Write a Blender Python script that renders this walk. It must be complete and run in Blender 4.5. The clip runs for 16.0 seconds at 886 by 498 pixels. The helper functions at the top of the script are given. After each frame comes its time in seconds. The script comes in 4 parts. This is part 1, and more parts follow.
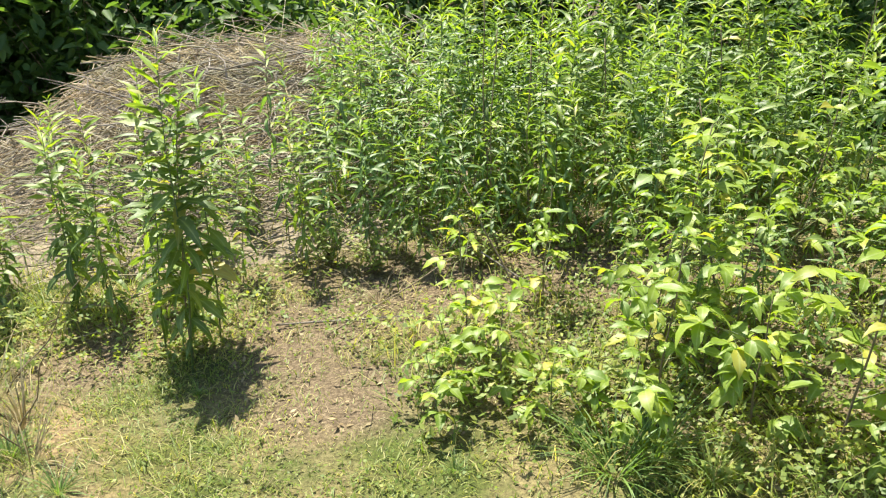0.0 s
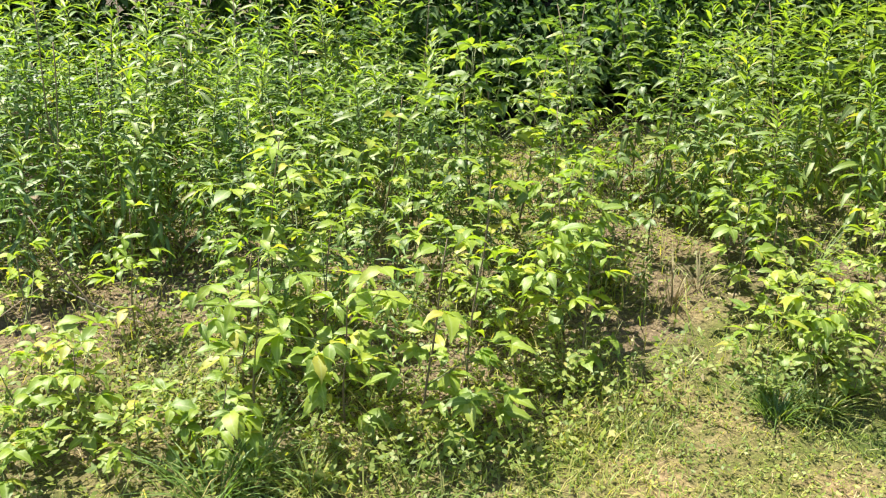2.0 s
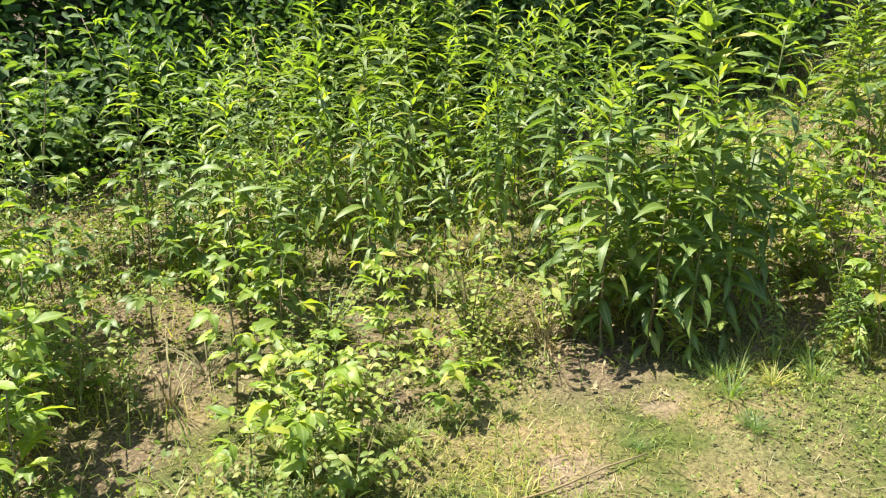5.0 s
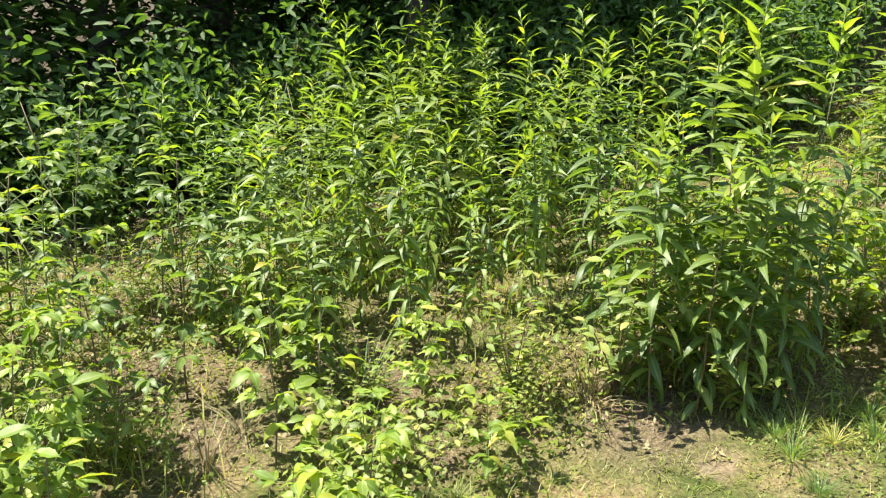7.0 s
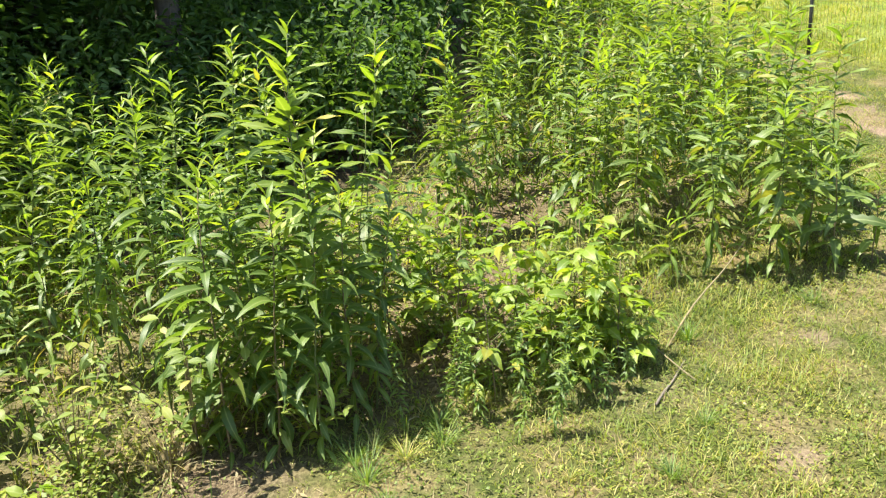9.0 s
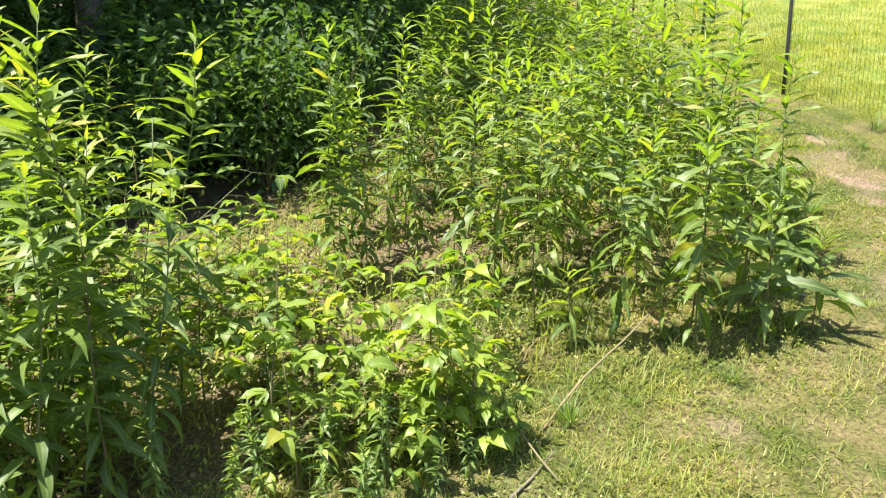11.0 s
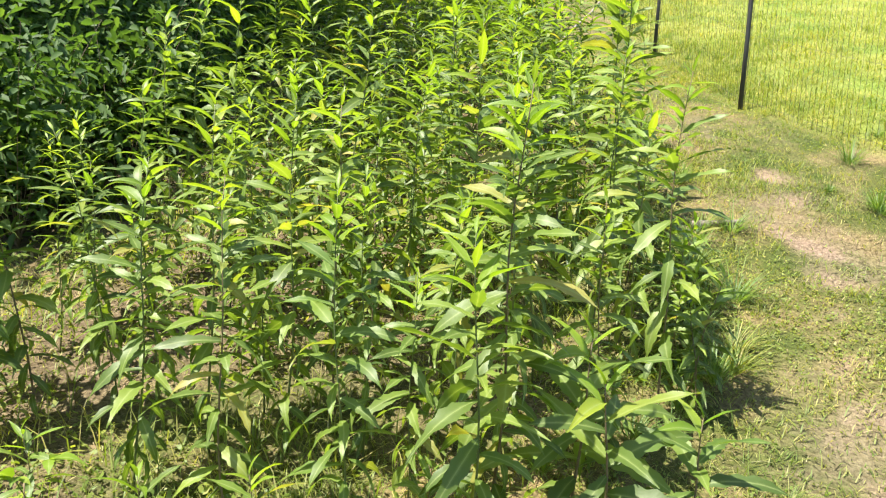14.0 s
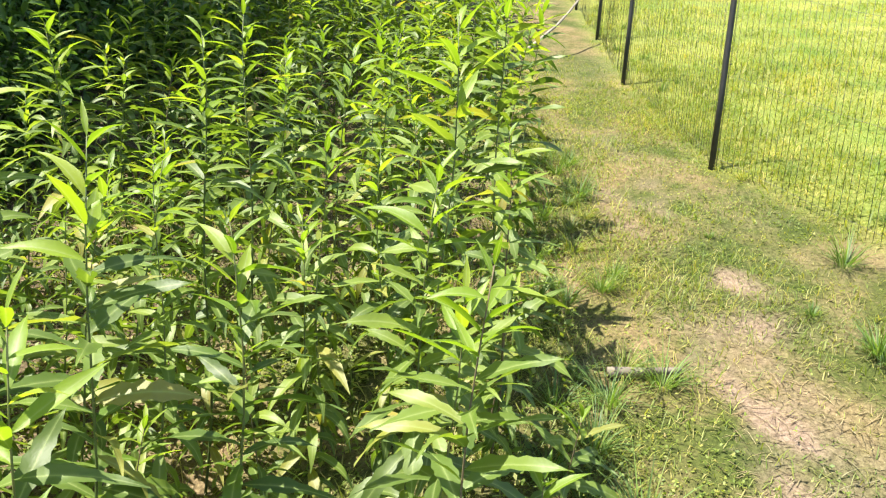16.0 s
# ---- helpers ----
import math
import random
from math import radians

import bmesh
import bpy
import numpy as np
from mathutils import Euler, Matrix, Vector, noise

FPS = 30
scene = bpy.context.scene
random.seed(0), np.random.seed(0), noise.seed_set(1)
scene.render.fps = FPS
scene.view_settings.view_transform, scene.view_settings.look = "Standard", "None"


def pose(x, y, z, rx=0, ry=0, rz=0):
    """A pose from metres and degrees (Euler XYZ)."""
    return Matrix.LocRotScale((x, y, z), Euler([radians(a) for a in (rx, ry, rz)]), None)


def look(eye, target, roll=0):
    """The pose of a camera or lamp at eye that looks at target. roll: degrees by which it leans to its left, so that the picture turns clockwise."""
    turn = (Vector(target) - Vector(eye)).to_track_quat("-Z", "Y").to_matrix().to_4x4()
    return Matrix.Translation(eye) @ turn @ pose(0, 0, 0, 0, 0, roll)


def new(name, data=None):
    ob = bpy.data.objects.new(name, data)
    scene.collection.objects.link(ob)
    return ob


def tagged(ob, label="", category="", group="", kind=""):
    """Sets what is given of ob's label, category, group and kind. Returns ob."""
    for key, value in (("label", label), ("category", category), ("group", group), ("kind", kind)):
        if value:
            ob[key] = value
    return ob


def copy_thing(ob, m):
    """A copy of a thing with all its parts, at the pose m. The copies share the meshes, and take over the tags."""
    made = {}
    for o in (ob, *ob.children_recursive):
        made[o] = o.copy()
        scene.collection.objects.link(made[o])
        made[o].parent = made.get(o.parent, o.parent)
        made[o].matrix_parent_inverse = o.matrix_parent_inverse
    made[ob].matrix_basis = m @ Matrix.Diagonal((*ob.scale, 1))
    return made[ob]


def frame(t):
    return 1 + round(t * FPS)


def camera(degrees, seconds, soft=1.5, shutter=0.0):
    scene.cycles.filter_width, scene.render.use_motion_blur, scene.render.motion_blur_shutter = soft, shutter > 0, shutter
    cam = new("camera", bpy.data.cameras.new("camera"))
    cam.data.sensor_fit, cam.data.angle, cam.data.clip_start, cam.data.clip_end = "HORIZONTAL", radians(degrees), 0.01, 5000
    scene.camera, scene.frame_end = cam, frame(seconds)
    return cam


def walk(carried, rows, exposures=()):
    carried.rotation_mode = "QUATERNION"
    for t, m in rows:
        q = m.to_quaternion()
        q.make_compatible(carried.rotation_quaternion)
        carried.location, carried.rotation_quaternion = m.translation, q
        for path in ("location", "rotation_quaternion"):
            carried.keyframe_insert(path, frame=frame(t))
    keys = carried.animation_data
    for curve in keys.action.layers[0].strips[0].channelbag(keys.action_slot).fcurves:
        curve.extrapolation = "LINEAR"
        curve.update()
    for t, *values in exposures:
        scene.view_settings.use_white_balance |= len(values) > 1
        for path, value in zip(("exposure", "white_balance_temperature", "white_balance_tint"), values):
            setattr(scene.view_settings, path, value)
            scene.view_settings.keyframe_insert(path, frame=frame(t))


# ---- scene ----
cam = camera(58.7, 16.0, soft=1.2)
PATH = [
    (0.0, 0.0, 0.0, 1.38, 69.5, -0.0, 0.0),
    (0.5, 0.016, 0.001, 1.382, 69.95, 0.06, -4.4),
    (1.0, 0.093, 0.003, 1.393, 70.52, -0.26, -10.46),
    (1.5, 0.112, 0.011, 1.39, 70.93, -1.26, -17.63),
    (2.0, 0.194, 0.002, 1.384, 71.03, -2.67, -26.62),
    (2.5, 0.349, -0.01, 1.365, 71.32, -2.86, -35.51),
    (3.0, 0.609, -0.03, 1.394, 72.03, -1.81, -43.48),
    (3.5, 0.87, -0.058, 1.466, 72.58, -1.16, -51.17),
    (3.7, 0.943, -0.046, 1.492, 72.36, -0.83, -53.7),
    (5.8, 1.051, 0.225, 1.486, 74.01, -2.07, -53.48),
    (6.0, 1.025, 0.259, 1.488, 74.25, -2.16, -51.93),
    (6.5, 0.994, 0.298, 1.497, 75.18, -1.88, -50.3),
    (7.0, 1.042, 0.252, 1.512, 76.17, -1.31, -53.61),
    (7.5, 1.071, 0.215, 1.514, 76.98, -0.54, -60.43),
    (8.0, 1.115, 0.155, 1.547, 77.64, 0.25, -68.07),
    (8.5, 1.236, 0.051, 1.554, 77.89, 1.13, -74.04),
    (9.0, 1.345, -0.108, 1.552, 78.15, 1.59, -77.83),
    (9.5, 1.479, -0.287, 1.577, 78.21, 1.1, -80.41),
    (9.7, 1.566, -0.315, 1.575, 78.19, 0.47, -81.05),
    (11.8, 2.575, -0.69, 1.46, 80.78, -2.3, -74.82),
    (12.0, 2.706, -0.687, 1.49, 80.3, -2.11, -74.67),
    (12.5, 2.975, -0.811, 1.563, 79.61, -1.71, -74.78),
    (13.0, 3.207, -1.064, 1.663, 79.32, -1.32, -75.08),
    (13.5, 3.565, -1.179, 1.704, 79.25, -1.33, -76.08),
    (14.0, 3.884, -1.244, 1.778, 78.87, -1.93, -76.67),
    (14.5, 4.238, -1.416, 1.9, 77.99, -2.74, -77.27),
    (15.0, 4.656, -1.435, 1.958, 76.78, -3.64, -77.16),
    (15.5, 5.027, -1.487, 2.056, 75.91, -4.25, -78.16),
    (16.0, 5.383, -1.62, 2.148, 77.94, -3.92, -75.75),
]
walk(cam, [(t, pose(*p)) for t, *p in PATH])

# ---- light ----
SUN_DIR = Vector((-0.20, 0.33, 0.92)).normalized()      # towards the sun
world = bpy.data.worlds.new("world")
scene.world = world
world.use_nodes = True
wn = world.node_tree
sky = wn.nodes.new("ShaderNodeTexSky")
sky.sky_type = "NISHITA"
sky.sun_disc = False
sky.sun_elevation = math.asin(SUN_DIR.z)
sky.sun_rotation = math.atan2(SUN_DIR.x, SUN_DIR.y)
wn.links.new(sky.outputs[0], wn.nodes["Background"].inputs[0])
wn.nodes["Background"].inputs[1].default_value = 0.1
sun = new("sun", bpy.data.lights.new("sun", "SUN"))
sun.data.energy = 5.0
sun.data.angle = radians(0.53)
sun.data.color = (1.0, 0.945, 0.83)
sun.matrix_basis = look(SUN_DIR * 60, (0, 0, 0))
scene.view_settings.exposure = 1.58

# ---- the lie of the land ----
KX = [-400, -60, -10, -0.14, 1, 3.1, 4.4, 5.05, 5.4, 7.6, 8.3, 9.6, 10.4, 12.2, 20, 60, 150, 420]
KZ = [-14, -4, -0.9, -0.15, -0.07, 0.08, 0.29, 0.38, 0.42, 0.93, 1.14, 1.53, 1.74, 2.2, 4.1, 13, 26, 40]
EDGE_X = [-8, -2.6, -1.3, -0.55, -0.1, 0.75, 1.35, 2.0, 2.5, 3.3, 3.65, 4.15, 4.55, 4.9, 5.4, 5.9, 6.5, 7.0, 7.6, 8.4, 10.2, 13, 20]
EDGE_Y = [4.4, 3.05, 2.95, 3.3, 2.3, 2.0, 1.75, 1.85, 1.5, 1.55, 1.4, 0.72, 0.15, -0.12, -0.15, -0.5, -1.1, -1.4, -1.47, -1.33, -0.92, -0.2, 1.2]
PATH_X = [2.0, 4.0, 5.2, 6.6, 7.3, 7.85, 8.4, 9.0, 9.6, 10.3, 12.8, 16]
PATH_Y = [-1.2, -0.95, -1.25, -2.1, -2.3, -2.27, -2.12, -2.0, -1.72, -1.45, -0.85, 0.1]


def waves(x, y, f, seed):
    """Smooth uneven field between about -1 and 1."""
    r = np.random.RandomState(seed)
    out = 0
    for k in range(7):
        a, ph = r.rand() * 6.283, r.rand() * 6.283
        s = f * (0.6 + 0.9 * r.rand())
        out = out + np.sin((np.cos(a) * x + np.sin(a) * y) * s + ph + 1.3 * np.sin((np.sin(a) * x - np.cos(a) * y) * s * 0.7 + ph))
    return out / 3.6


def base_height(x, y):
    z = sum(np.interp(x + d, KX, KZ) for d in (-0.5, -0.25, 0, 0.25, 0.5)) / 5
    hollow = np.clip((y - 6.0 + 0.25 * np.clip(x, 0, 12)) / 5.0, 0, 1)
    return z - 0.7 * hollow * hollow * (3 - 2 * hollow) * np.clip((40 - y) / 20, 0, 1)


def height(x, y):
    near = np.exp(-((x - 4) / 18) ** 2 - (y / 18) ** 2)
    return base_height(x, y) + near * (0.016 * waves(x, y, 3.0, 3) + 0.008 * waves(x, y, 9.0, 4))


def gz(x, y):
    return float(height(np.float64(x), np.float64(y)))


def edge(x):
    return np.interp(x, EDGE_X, EDGE_Y)


def bare_soil(x, y):
    """0 to 1: trodden earth along the path and small scuffed patches."""
    d = np.abs(y - np.interp(x, PATH_X, PATH_Y))
    on = np.clip((x - 5.6) / 1.6, 0.22, 1) * np.clip((12 - x) / 2.8, 0.12, 1)
    path = np.clip(1.3 - d / (0.33 + 0.18 * waves(x, y, 2.4, 11)), 0, 1) * on
    path = path * np.clip(0.5 + 0.7 * waves(x, y, 4.2, 12) + 0.45 * waves(x, y, 13, 14), 0, 0.9)
    for px, py, r in ((5.05, -1.05, 0.13), (4.1, -0.72, 0.16), (3.05, 1.02, 0.14), (3.6, 0.95, 0.11), (6.2, -2.2, 0.25), (3.3, -0.5, 0.15)):
        path = np.maximum(path, np.clip(1.3 - np.hypot(x - px, (y - py) * 1.3) / (r * (1 + 0.6 * waves(x, y, 9, 13))), 0, 0.62))
    return np.clip(path, 0, 1)


def dry_spots(x, y):
    """0 to 1: openings where straw and dead leaves lie bare."""
    d = 0 * x
    for px, py, r in ((-0.6, 3.2, 0.62), (-2.6, 6.0, 1.2), (-1.5, 2.95, 0.35), (-0.1, 3.65, 0.5), (0.45, 3.4, 0.4), (5.4, 0.5, 0.55), (2.9, 3.2, 0.5), (3.4, 2.3, 0.42), (-0.35, 2.6, 0.4),
                      (2.3, 2.3, 0.28), (2.75, 2.6, 0.3), (1.6, 2.3, 0.25), (3.75, 1.35, 0.3), (3.1, 1.75, 0.2), (5.55, -0.1, 0.25)):
        d = np.maximum(d, np.clip(1.35 - np.hypot(x - px, y - py) / (r * (1 + 0.3 * waves(x, y, 5, 22))), 0, 1))
    return d


def dry_litter(x, y):
    """0 to 1: straw and dead leaves under the weeds and in the open spots."""
    inside = np.clip((y - edge(x) + 0.15) / 0.5, 0, 1)
    d = np.maximum(inside * np.clip(0.62 + 0.5 * waves(x, y, 2.2, 21), 0.2, 1), dry_spots(x, y))
    return np.clip(d, 0, 1) * np.clip((20 - np.abs(x - 4)) / 6, 0, 1)


def field_grass_mask(x, y):
    """0 to 1: the mown field beyond the fence."""
    return np.clip((np.interp(x, [-60, 6, 8.87, 10.39, 12.27, 18.2, 60], [-55, -5.7, -3.33, -2.05, -1.42, -0.1, 8]) - y) / 0.4 + 0.3, 0, 1)


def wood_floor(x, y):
    # dark leaf litter, its line drawn forward to darken ground meant to be shaded
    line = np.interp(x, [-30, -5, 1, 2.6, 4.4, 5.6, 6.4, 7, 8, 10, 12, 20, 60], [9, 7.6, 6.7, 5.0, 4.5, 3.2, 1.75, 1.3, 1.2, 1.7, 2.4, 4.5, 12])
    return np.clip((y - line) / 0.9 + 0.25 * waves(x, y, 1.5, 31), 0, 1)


# ---- materials ----
def material(name):
    m = bpy.data.materials.new(name)
    m.use_nodes = True
    return m, m.node_tree.nodes, m.node_tree.links, m.node_tree.nodes["Principled BSDF"]


def noise_node(n, l, scale, detail=4.0, rough=0.6, source=None):
    t = n.new("ShaderNodeTexNoise")
    t.inputs["Scale"].default_value = scale
    t.inputs["Detail"].default_value = detail
    t.inputs["Roughness"].default_value = rough
    if source is not None:
        l.new(source, t.inputs["Vector"])
    return t.outputs["Fac"]


def ramp(n, l, fac, stops):
    r = n.new("ShaderNodeValToRGB")
    e = r.color_ramp.elements
    while len(e) < len(stops):
        e.new(0.5)
    for k, (p, c) in enumerate(stops):
        e[k].position = p
        e[k].color = (*c, 1)
    l.new(fac, r.inputs[0])
    return r.outputs[0]


def mix_rgb(n, l, fac, a, b, how="MIX"):
    m = n.new("ShaderNodeMix")
    m.data_type, m.blend_type = "RGBA", how
    for sock, v in ((m.inputs[0], fac), (m.inputs[6], a), (m.inputs[7], b)):
        if isinstance(v, (int, float)):
            sock.default_value = v
        elif isinstance(v, tuple):
            sock.default_value = (*v, 1)
        else:
            l.new(v, sock)
    return m.outputs[2]


def maths(n, l, op, a, b=0.0):
    m = n.new("ShaderNodeMath")
    m.operation = op
    for sock, v in zip(m.inputs, (a, b)):
        if isinstance(v, (int, float)):
            sock.default_value = v
        else:
            l.new(v, sock)
    return m.outputs[0]


def bump(n, l, fac, strength, dist, bsdf):
    b = n.new("ShaderNodeBump")
    b.inputs["Strength"].default_value = strength
    b.inputs["Distance"].default_value = dist
    l.new(fac, b.inputs["Height"])
    l.new(b.outputs[0], bsdf.inputs["Normal"])


def one_random(n, l):
    """A number of its own for each leaf, whether it is an object or an island of a mesh."""
    a = n.new("ShaderNodeObjectInfo").outputs["Random"]
    b = n.new("ShaderNodeNewGeometry").outputs["Random Per Island"]
    return maths(n, l, "FRACT", maths(n, l, "ADD", a, b))


def leaf_material(name, stops, translucency=0.4, rough=0.5, spots=0.2, tint=(1.7, 1.75, 0.55), gloss=0.5):
    m, n, l, b = material(name)
    rnd = one_random(n, l)
    col = ramp(n, l, rnd, stops)
    pos = n.new("ShaderNodeNewGeometry").outputs["Position"]
    fine = noise_node(n, l, 55, 3, 0.6, pos)
    broad = noise_node(n, l, 2.2, 2, 0.5, pos)
    col = mix_rgb(n, l, maths(n, l, "MULTIPLY", fine, spots), col, (0.16, 0.17, 0.035))
    shade = ramp(n, l, broad, [(0.3, (0.66, 0.74, 0.72)), (0.7, (1.1, 1.04, 0.96))])
    col = mix_rgb(n, l, 1.0, col, shade, "MULTIPLY")
    rib = n.new("ShaderNodeAttribute")
    rib.attribute_name = "rib"
    vein = maths(n, l, "MULTIPLY", maths(n, l, "POWER", rib.outputs["Fac"], 9.0), 0.55)
    col = mix_rgb(n, l, vein, col, (0.34, 0.40, 0.16))
    l.new(col, b.inputs["Base Color"])
    b.inputs["Roughness"].default_value = rough
    b.inputs["Specular IOR Level"].default_value = gloss
    bump(n, l, noise_node(n, l, 160, 2, 0.5, pos), 0.25, 0.002, b)
    t = n.new("ShaderNodeBsdfTranslucent")
    l.new(mix_rgb(n, l, 1.0, col, tint, "MULTIPLY"), t.inputs["Color"])
    s = n.new("ShaderNodeMixShader")
    s.inputs[0].default_value = translucency
    l.new(b.outputs[0], s.inputs[1])
    l.new(t.outputs[0], s.inputs[2])
    l.new(s.outputs[0], n["Material Output"].inputs["Surface"])
    return m


def plain_material(name, stops, scale, rough=0.8, relief=0.4, dist=0.004, metal=0.0):
    m, n, l, b = material(name)
    co = n.new("ShaderNodeTexCoord").outputs["Object"]
    f = noise_node(n, l, scale, 5, 0.65, co)
    g = noise_node(n, l, scale * 0.17, 2, 0.5, co)
    both = maths(n, l, "ADD", maths(n, l, "MULTIPLY", f, 0.6), maths(n, l, "MULTIPLY", g, 0.4))
    both = maths(n, l, "ADD", both, maths(n, l, "MULTIPLY", maths(n, l, "SUBTRACT", one_random(n, l), 0.5), 0.25))
    l.new(ramp(n, l, both, stops), b.inputs["Base Color"])
    b.inputs["Roughness"].default_value = rough
    b.inputs["Metallic"].default_value = metal
    bump(n, l, f, relief, dist, b)
    return m


M_GOLDEN = leaf_material("goldenrod_leaf", [(0.0, (0.077, 0.13, 0.028)), (0.45, (0.13, 0.205, 0.035)), (0.92, (0.205, 0.28, 0.046)), (1.0, (0.35, 0.30, 0.08))])
M_FINE = leaf_material("narrow_leaf", [(0.0, (0.07, 0.14, 0.042)), (0.5, (0.115, 0.21, 0.055)), (0.9, (0.17, 0.275, 0.06)), (1.0, (0.27, 0.28, 0.08))])
M_TIP = leaf_material("young_leaf", [(0.0, (0.15, 0.25, 0.022)), (0.6, (0.22, 0.33, 0.028)), (1.0, (0.30, 0.37, 0.04))], 0.46)
M_BROAD = leaf_material("broad_leaf", [(0.0, (0.125, 0.21, 0.026)), (0.5, (0.23, 0.325, 0.036)), (0.9, (0.32, 0.385, 0.046)), (1.0, (0.42, 0.36, 0.055))], 0.42, 0.5, 0.22)
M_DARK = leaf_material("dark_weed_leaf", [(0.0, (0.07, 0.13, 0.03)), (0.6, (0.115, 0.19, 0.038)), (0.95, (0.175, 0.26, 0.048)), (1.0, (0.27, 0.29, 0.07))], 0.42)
M_WOODS = leaf_material("woodland_leaf", [(0.0, (0.05, 0.11, 0.034)), (0.6, (0.08, 0.155, 0.045)), (1.0, (0.115, 0.2, 0.052))], 0.42, 0.6, gloss=0.3)
M_GRASS = leaf_material("grass_blade", [(0.0, (0.12, 0.18, 0.03)), (0.4, (0.19, 0.25, 0.044)), (0.7, (0.30, 0.30, 0.075)), (1.0, (0.46, 0.39, 0.17))], 0.4, 0.55)
M_LOW = leaf_material("clover_leaf", [(0.0, (0.12, 0.18, 0.03)), (0.45, (0.185, 0.25, 0.04)), (0.85, (0.27, 0.305, 0.06)), (1.0, (0.38, 0.34, 0.11))], 0.4, 0.55)
M_STRAW = leaf_material("dry_straw", [(0.0, (0.15, 0.105, 0.058)), (0.5, (0.27, 0.205, 0.12)), (1.0, (0.42, 0.345, 0.21))], 0.12, 0.75, 0.2, (1.0, 0.9, 0.7), gloss=0.25)
M_PALE = leaf_material("bleached_leaf", [(0.0, (0.34, 0.285, 0.195)), (1.0, (0.50, 0.44, 0.33))], 0.12, 0.7, 0.1, (1.0, 0.9, 0.7), gloss=0.25)
M_STEM = plain_material("green_stem", [(0.3, (0.075, 0.11, 0.03)), (0.6, (0.13, 0.15, 0.045)), (0.8, (0.19, 0.13, 0.06))], 14, 0.55, 0.2)
M_DSTEM = plain_material("brown_stem", [(0.3, (0.10, 0.075, 0.04)), (0.7, (0.19, 0.145, 0.075))], 18, 0.7, 0.3)
M_BARK = plain_material("bark", [(0.3, (0.025, 0.02, 0.015)), (0.55, (0.06, 0.048, 0.036)), (0.8, (0.11, 0.092, 0.072))], 9, 0.9, 0.8, 0.02)
M_STICK = plain_material("weathered_wood", [(0.3, (0.075, 0.058, 0.042)), (0.55, (0.20, 0.17, 0.13)), (0.8, (0.36, 0.32, 0.27))], 22, 0.85, 0.5)
M_HEAP = plain_material("matted_straw", [(0.3, (0.09, 0.07, 0.046)), (0.55, (0.24, 0.195, 0.125)), (0.75, (0.42, 0.355, 0.24))], 26, 0.9, 0.8, 0.02)
M_POST = plain_material("dark_painted_steel", [(0.3, (0.018, 0.02, 0.02)), (0.6, (0.034, 0.034, 0.033)), (0.85, (0.085, 0.06, 0.045))], 30, 0.6, 0.3, 0.002)
M_WIRE = plain_material("dark_wire", [(0.3, (0.06, 0.065, 0.05)), (0.7, (0.12, 0.12, 0.09))], 20, 0.55, 0.1, 0.001)

# ground: turf thatch, straw litter, reddish trodden soil and woodland litter by three masks
M_GROUND, gn, gl, gb = material("ground")
gpos = gn.new("ShaderNodeNewGeometry").outputs["Position"]
n_big = noise_node(gn, gl, 1.1, 5, 0.62, gpos)
n_mid = noise_node(gn, gl, 7, 6, 0.75, gpos)
n_fin = noise_node(gn, gl, 60, 6, 0.8, gpos)


def mask(name):
    a = gn.new("ShaderNodeAttribute")
    a.attribute_name = name
    return a.outputs["Fac"]


n_patch = noise_node(gn, gl, 2.7, 5, 0.7, gpos)
patch = ramp(gn, gl, n_patch, [(0.40, (0.0, 0.0, 0.0)), (0.60, (1.0, 1.0, 1.0))])
turf = mix_rgb(gn, gl, patch, ramp(gn, gl, n_fin, [(0.36, (0.035, 0.042, 0.014)), (0.64, (0.115, 0.125, 0.038))]),
               ramp(gn, gl, n_fin, [(0.36, (0.075, 0.055, 0.032)), (0.64, (0.27, 0.21, 0.122))]))
mown = mix_rgb(gn, gl, n_mid, ramp(gn, gl, n_fin, [(0.35, (0.075, 0.115, 0.022)), (0.65, (0.23, 0.275, 0.062))]),
               ramp(gn, gl, n_fin, [(0.35, (0.13, 0.15, 0.034)), (0.65, (0.33, 0.325, 0.105))]))
turf = mix_rgb(gn, gl, mask("field"), turf, mown)
turf = mix_rgb(gn, gl, 1.0, turf, ramp(gn, gl, n_big, [(0.36, (0.68, 0.86, 0.6)), (0.64, (1.22, 1.12, 1.02))]), "MULTIPLY")
straw = ramp(gn, gl, n_fin, [(0.3, (0.03, 0.022, 0.013)), (0.5, (0.115, 0.086, 0.052)), (0.68, (0.27, 0.21, 0.13))])
soil = mix_rgb(gn, gl, n_mid, ramp(gn, gl, n_fin, [(0.4, (0.125, 0.083, 0.056)), (0.62, (0.29, 0.205, 0.145))]),
               ramp(gn, gl, n_fin, [(0.4, (0.165, 0.12, 0.084)), (0.62, (0.34, 0.26, 0.19))]))
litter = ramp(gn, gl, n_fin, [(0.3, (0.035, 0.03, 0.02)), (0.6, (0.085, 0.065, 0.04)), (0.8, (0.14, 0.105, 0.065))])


def soft_step(m, noise_out):
    k = gn.new("ShaderNodeMapRange")
    k.inputs["From Min"].default_value, k.inputs["From Max"].default_value = 0.36, 0.70
    gl.new(maths(gn, gl, "ADD", maths(gn, gl, "MULTIPLY", m, 0.55), maths(gn, gl, "MULTIPLY", noise_out, 0.45)), k.inputs["Value"])
    return k.outputs[0]


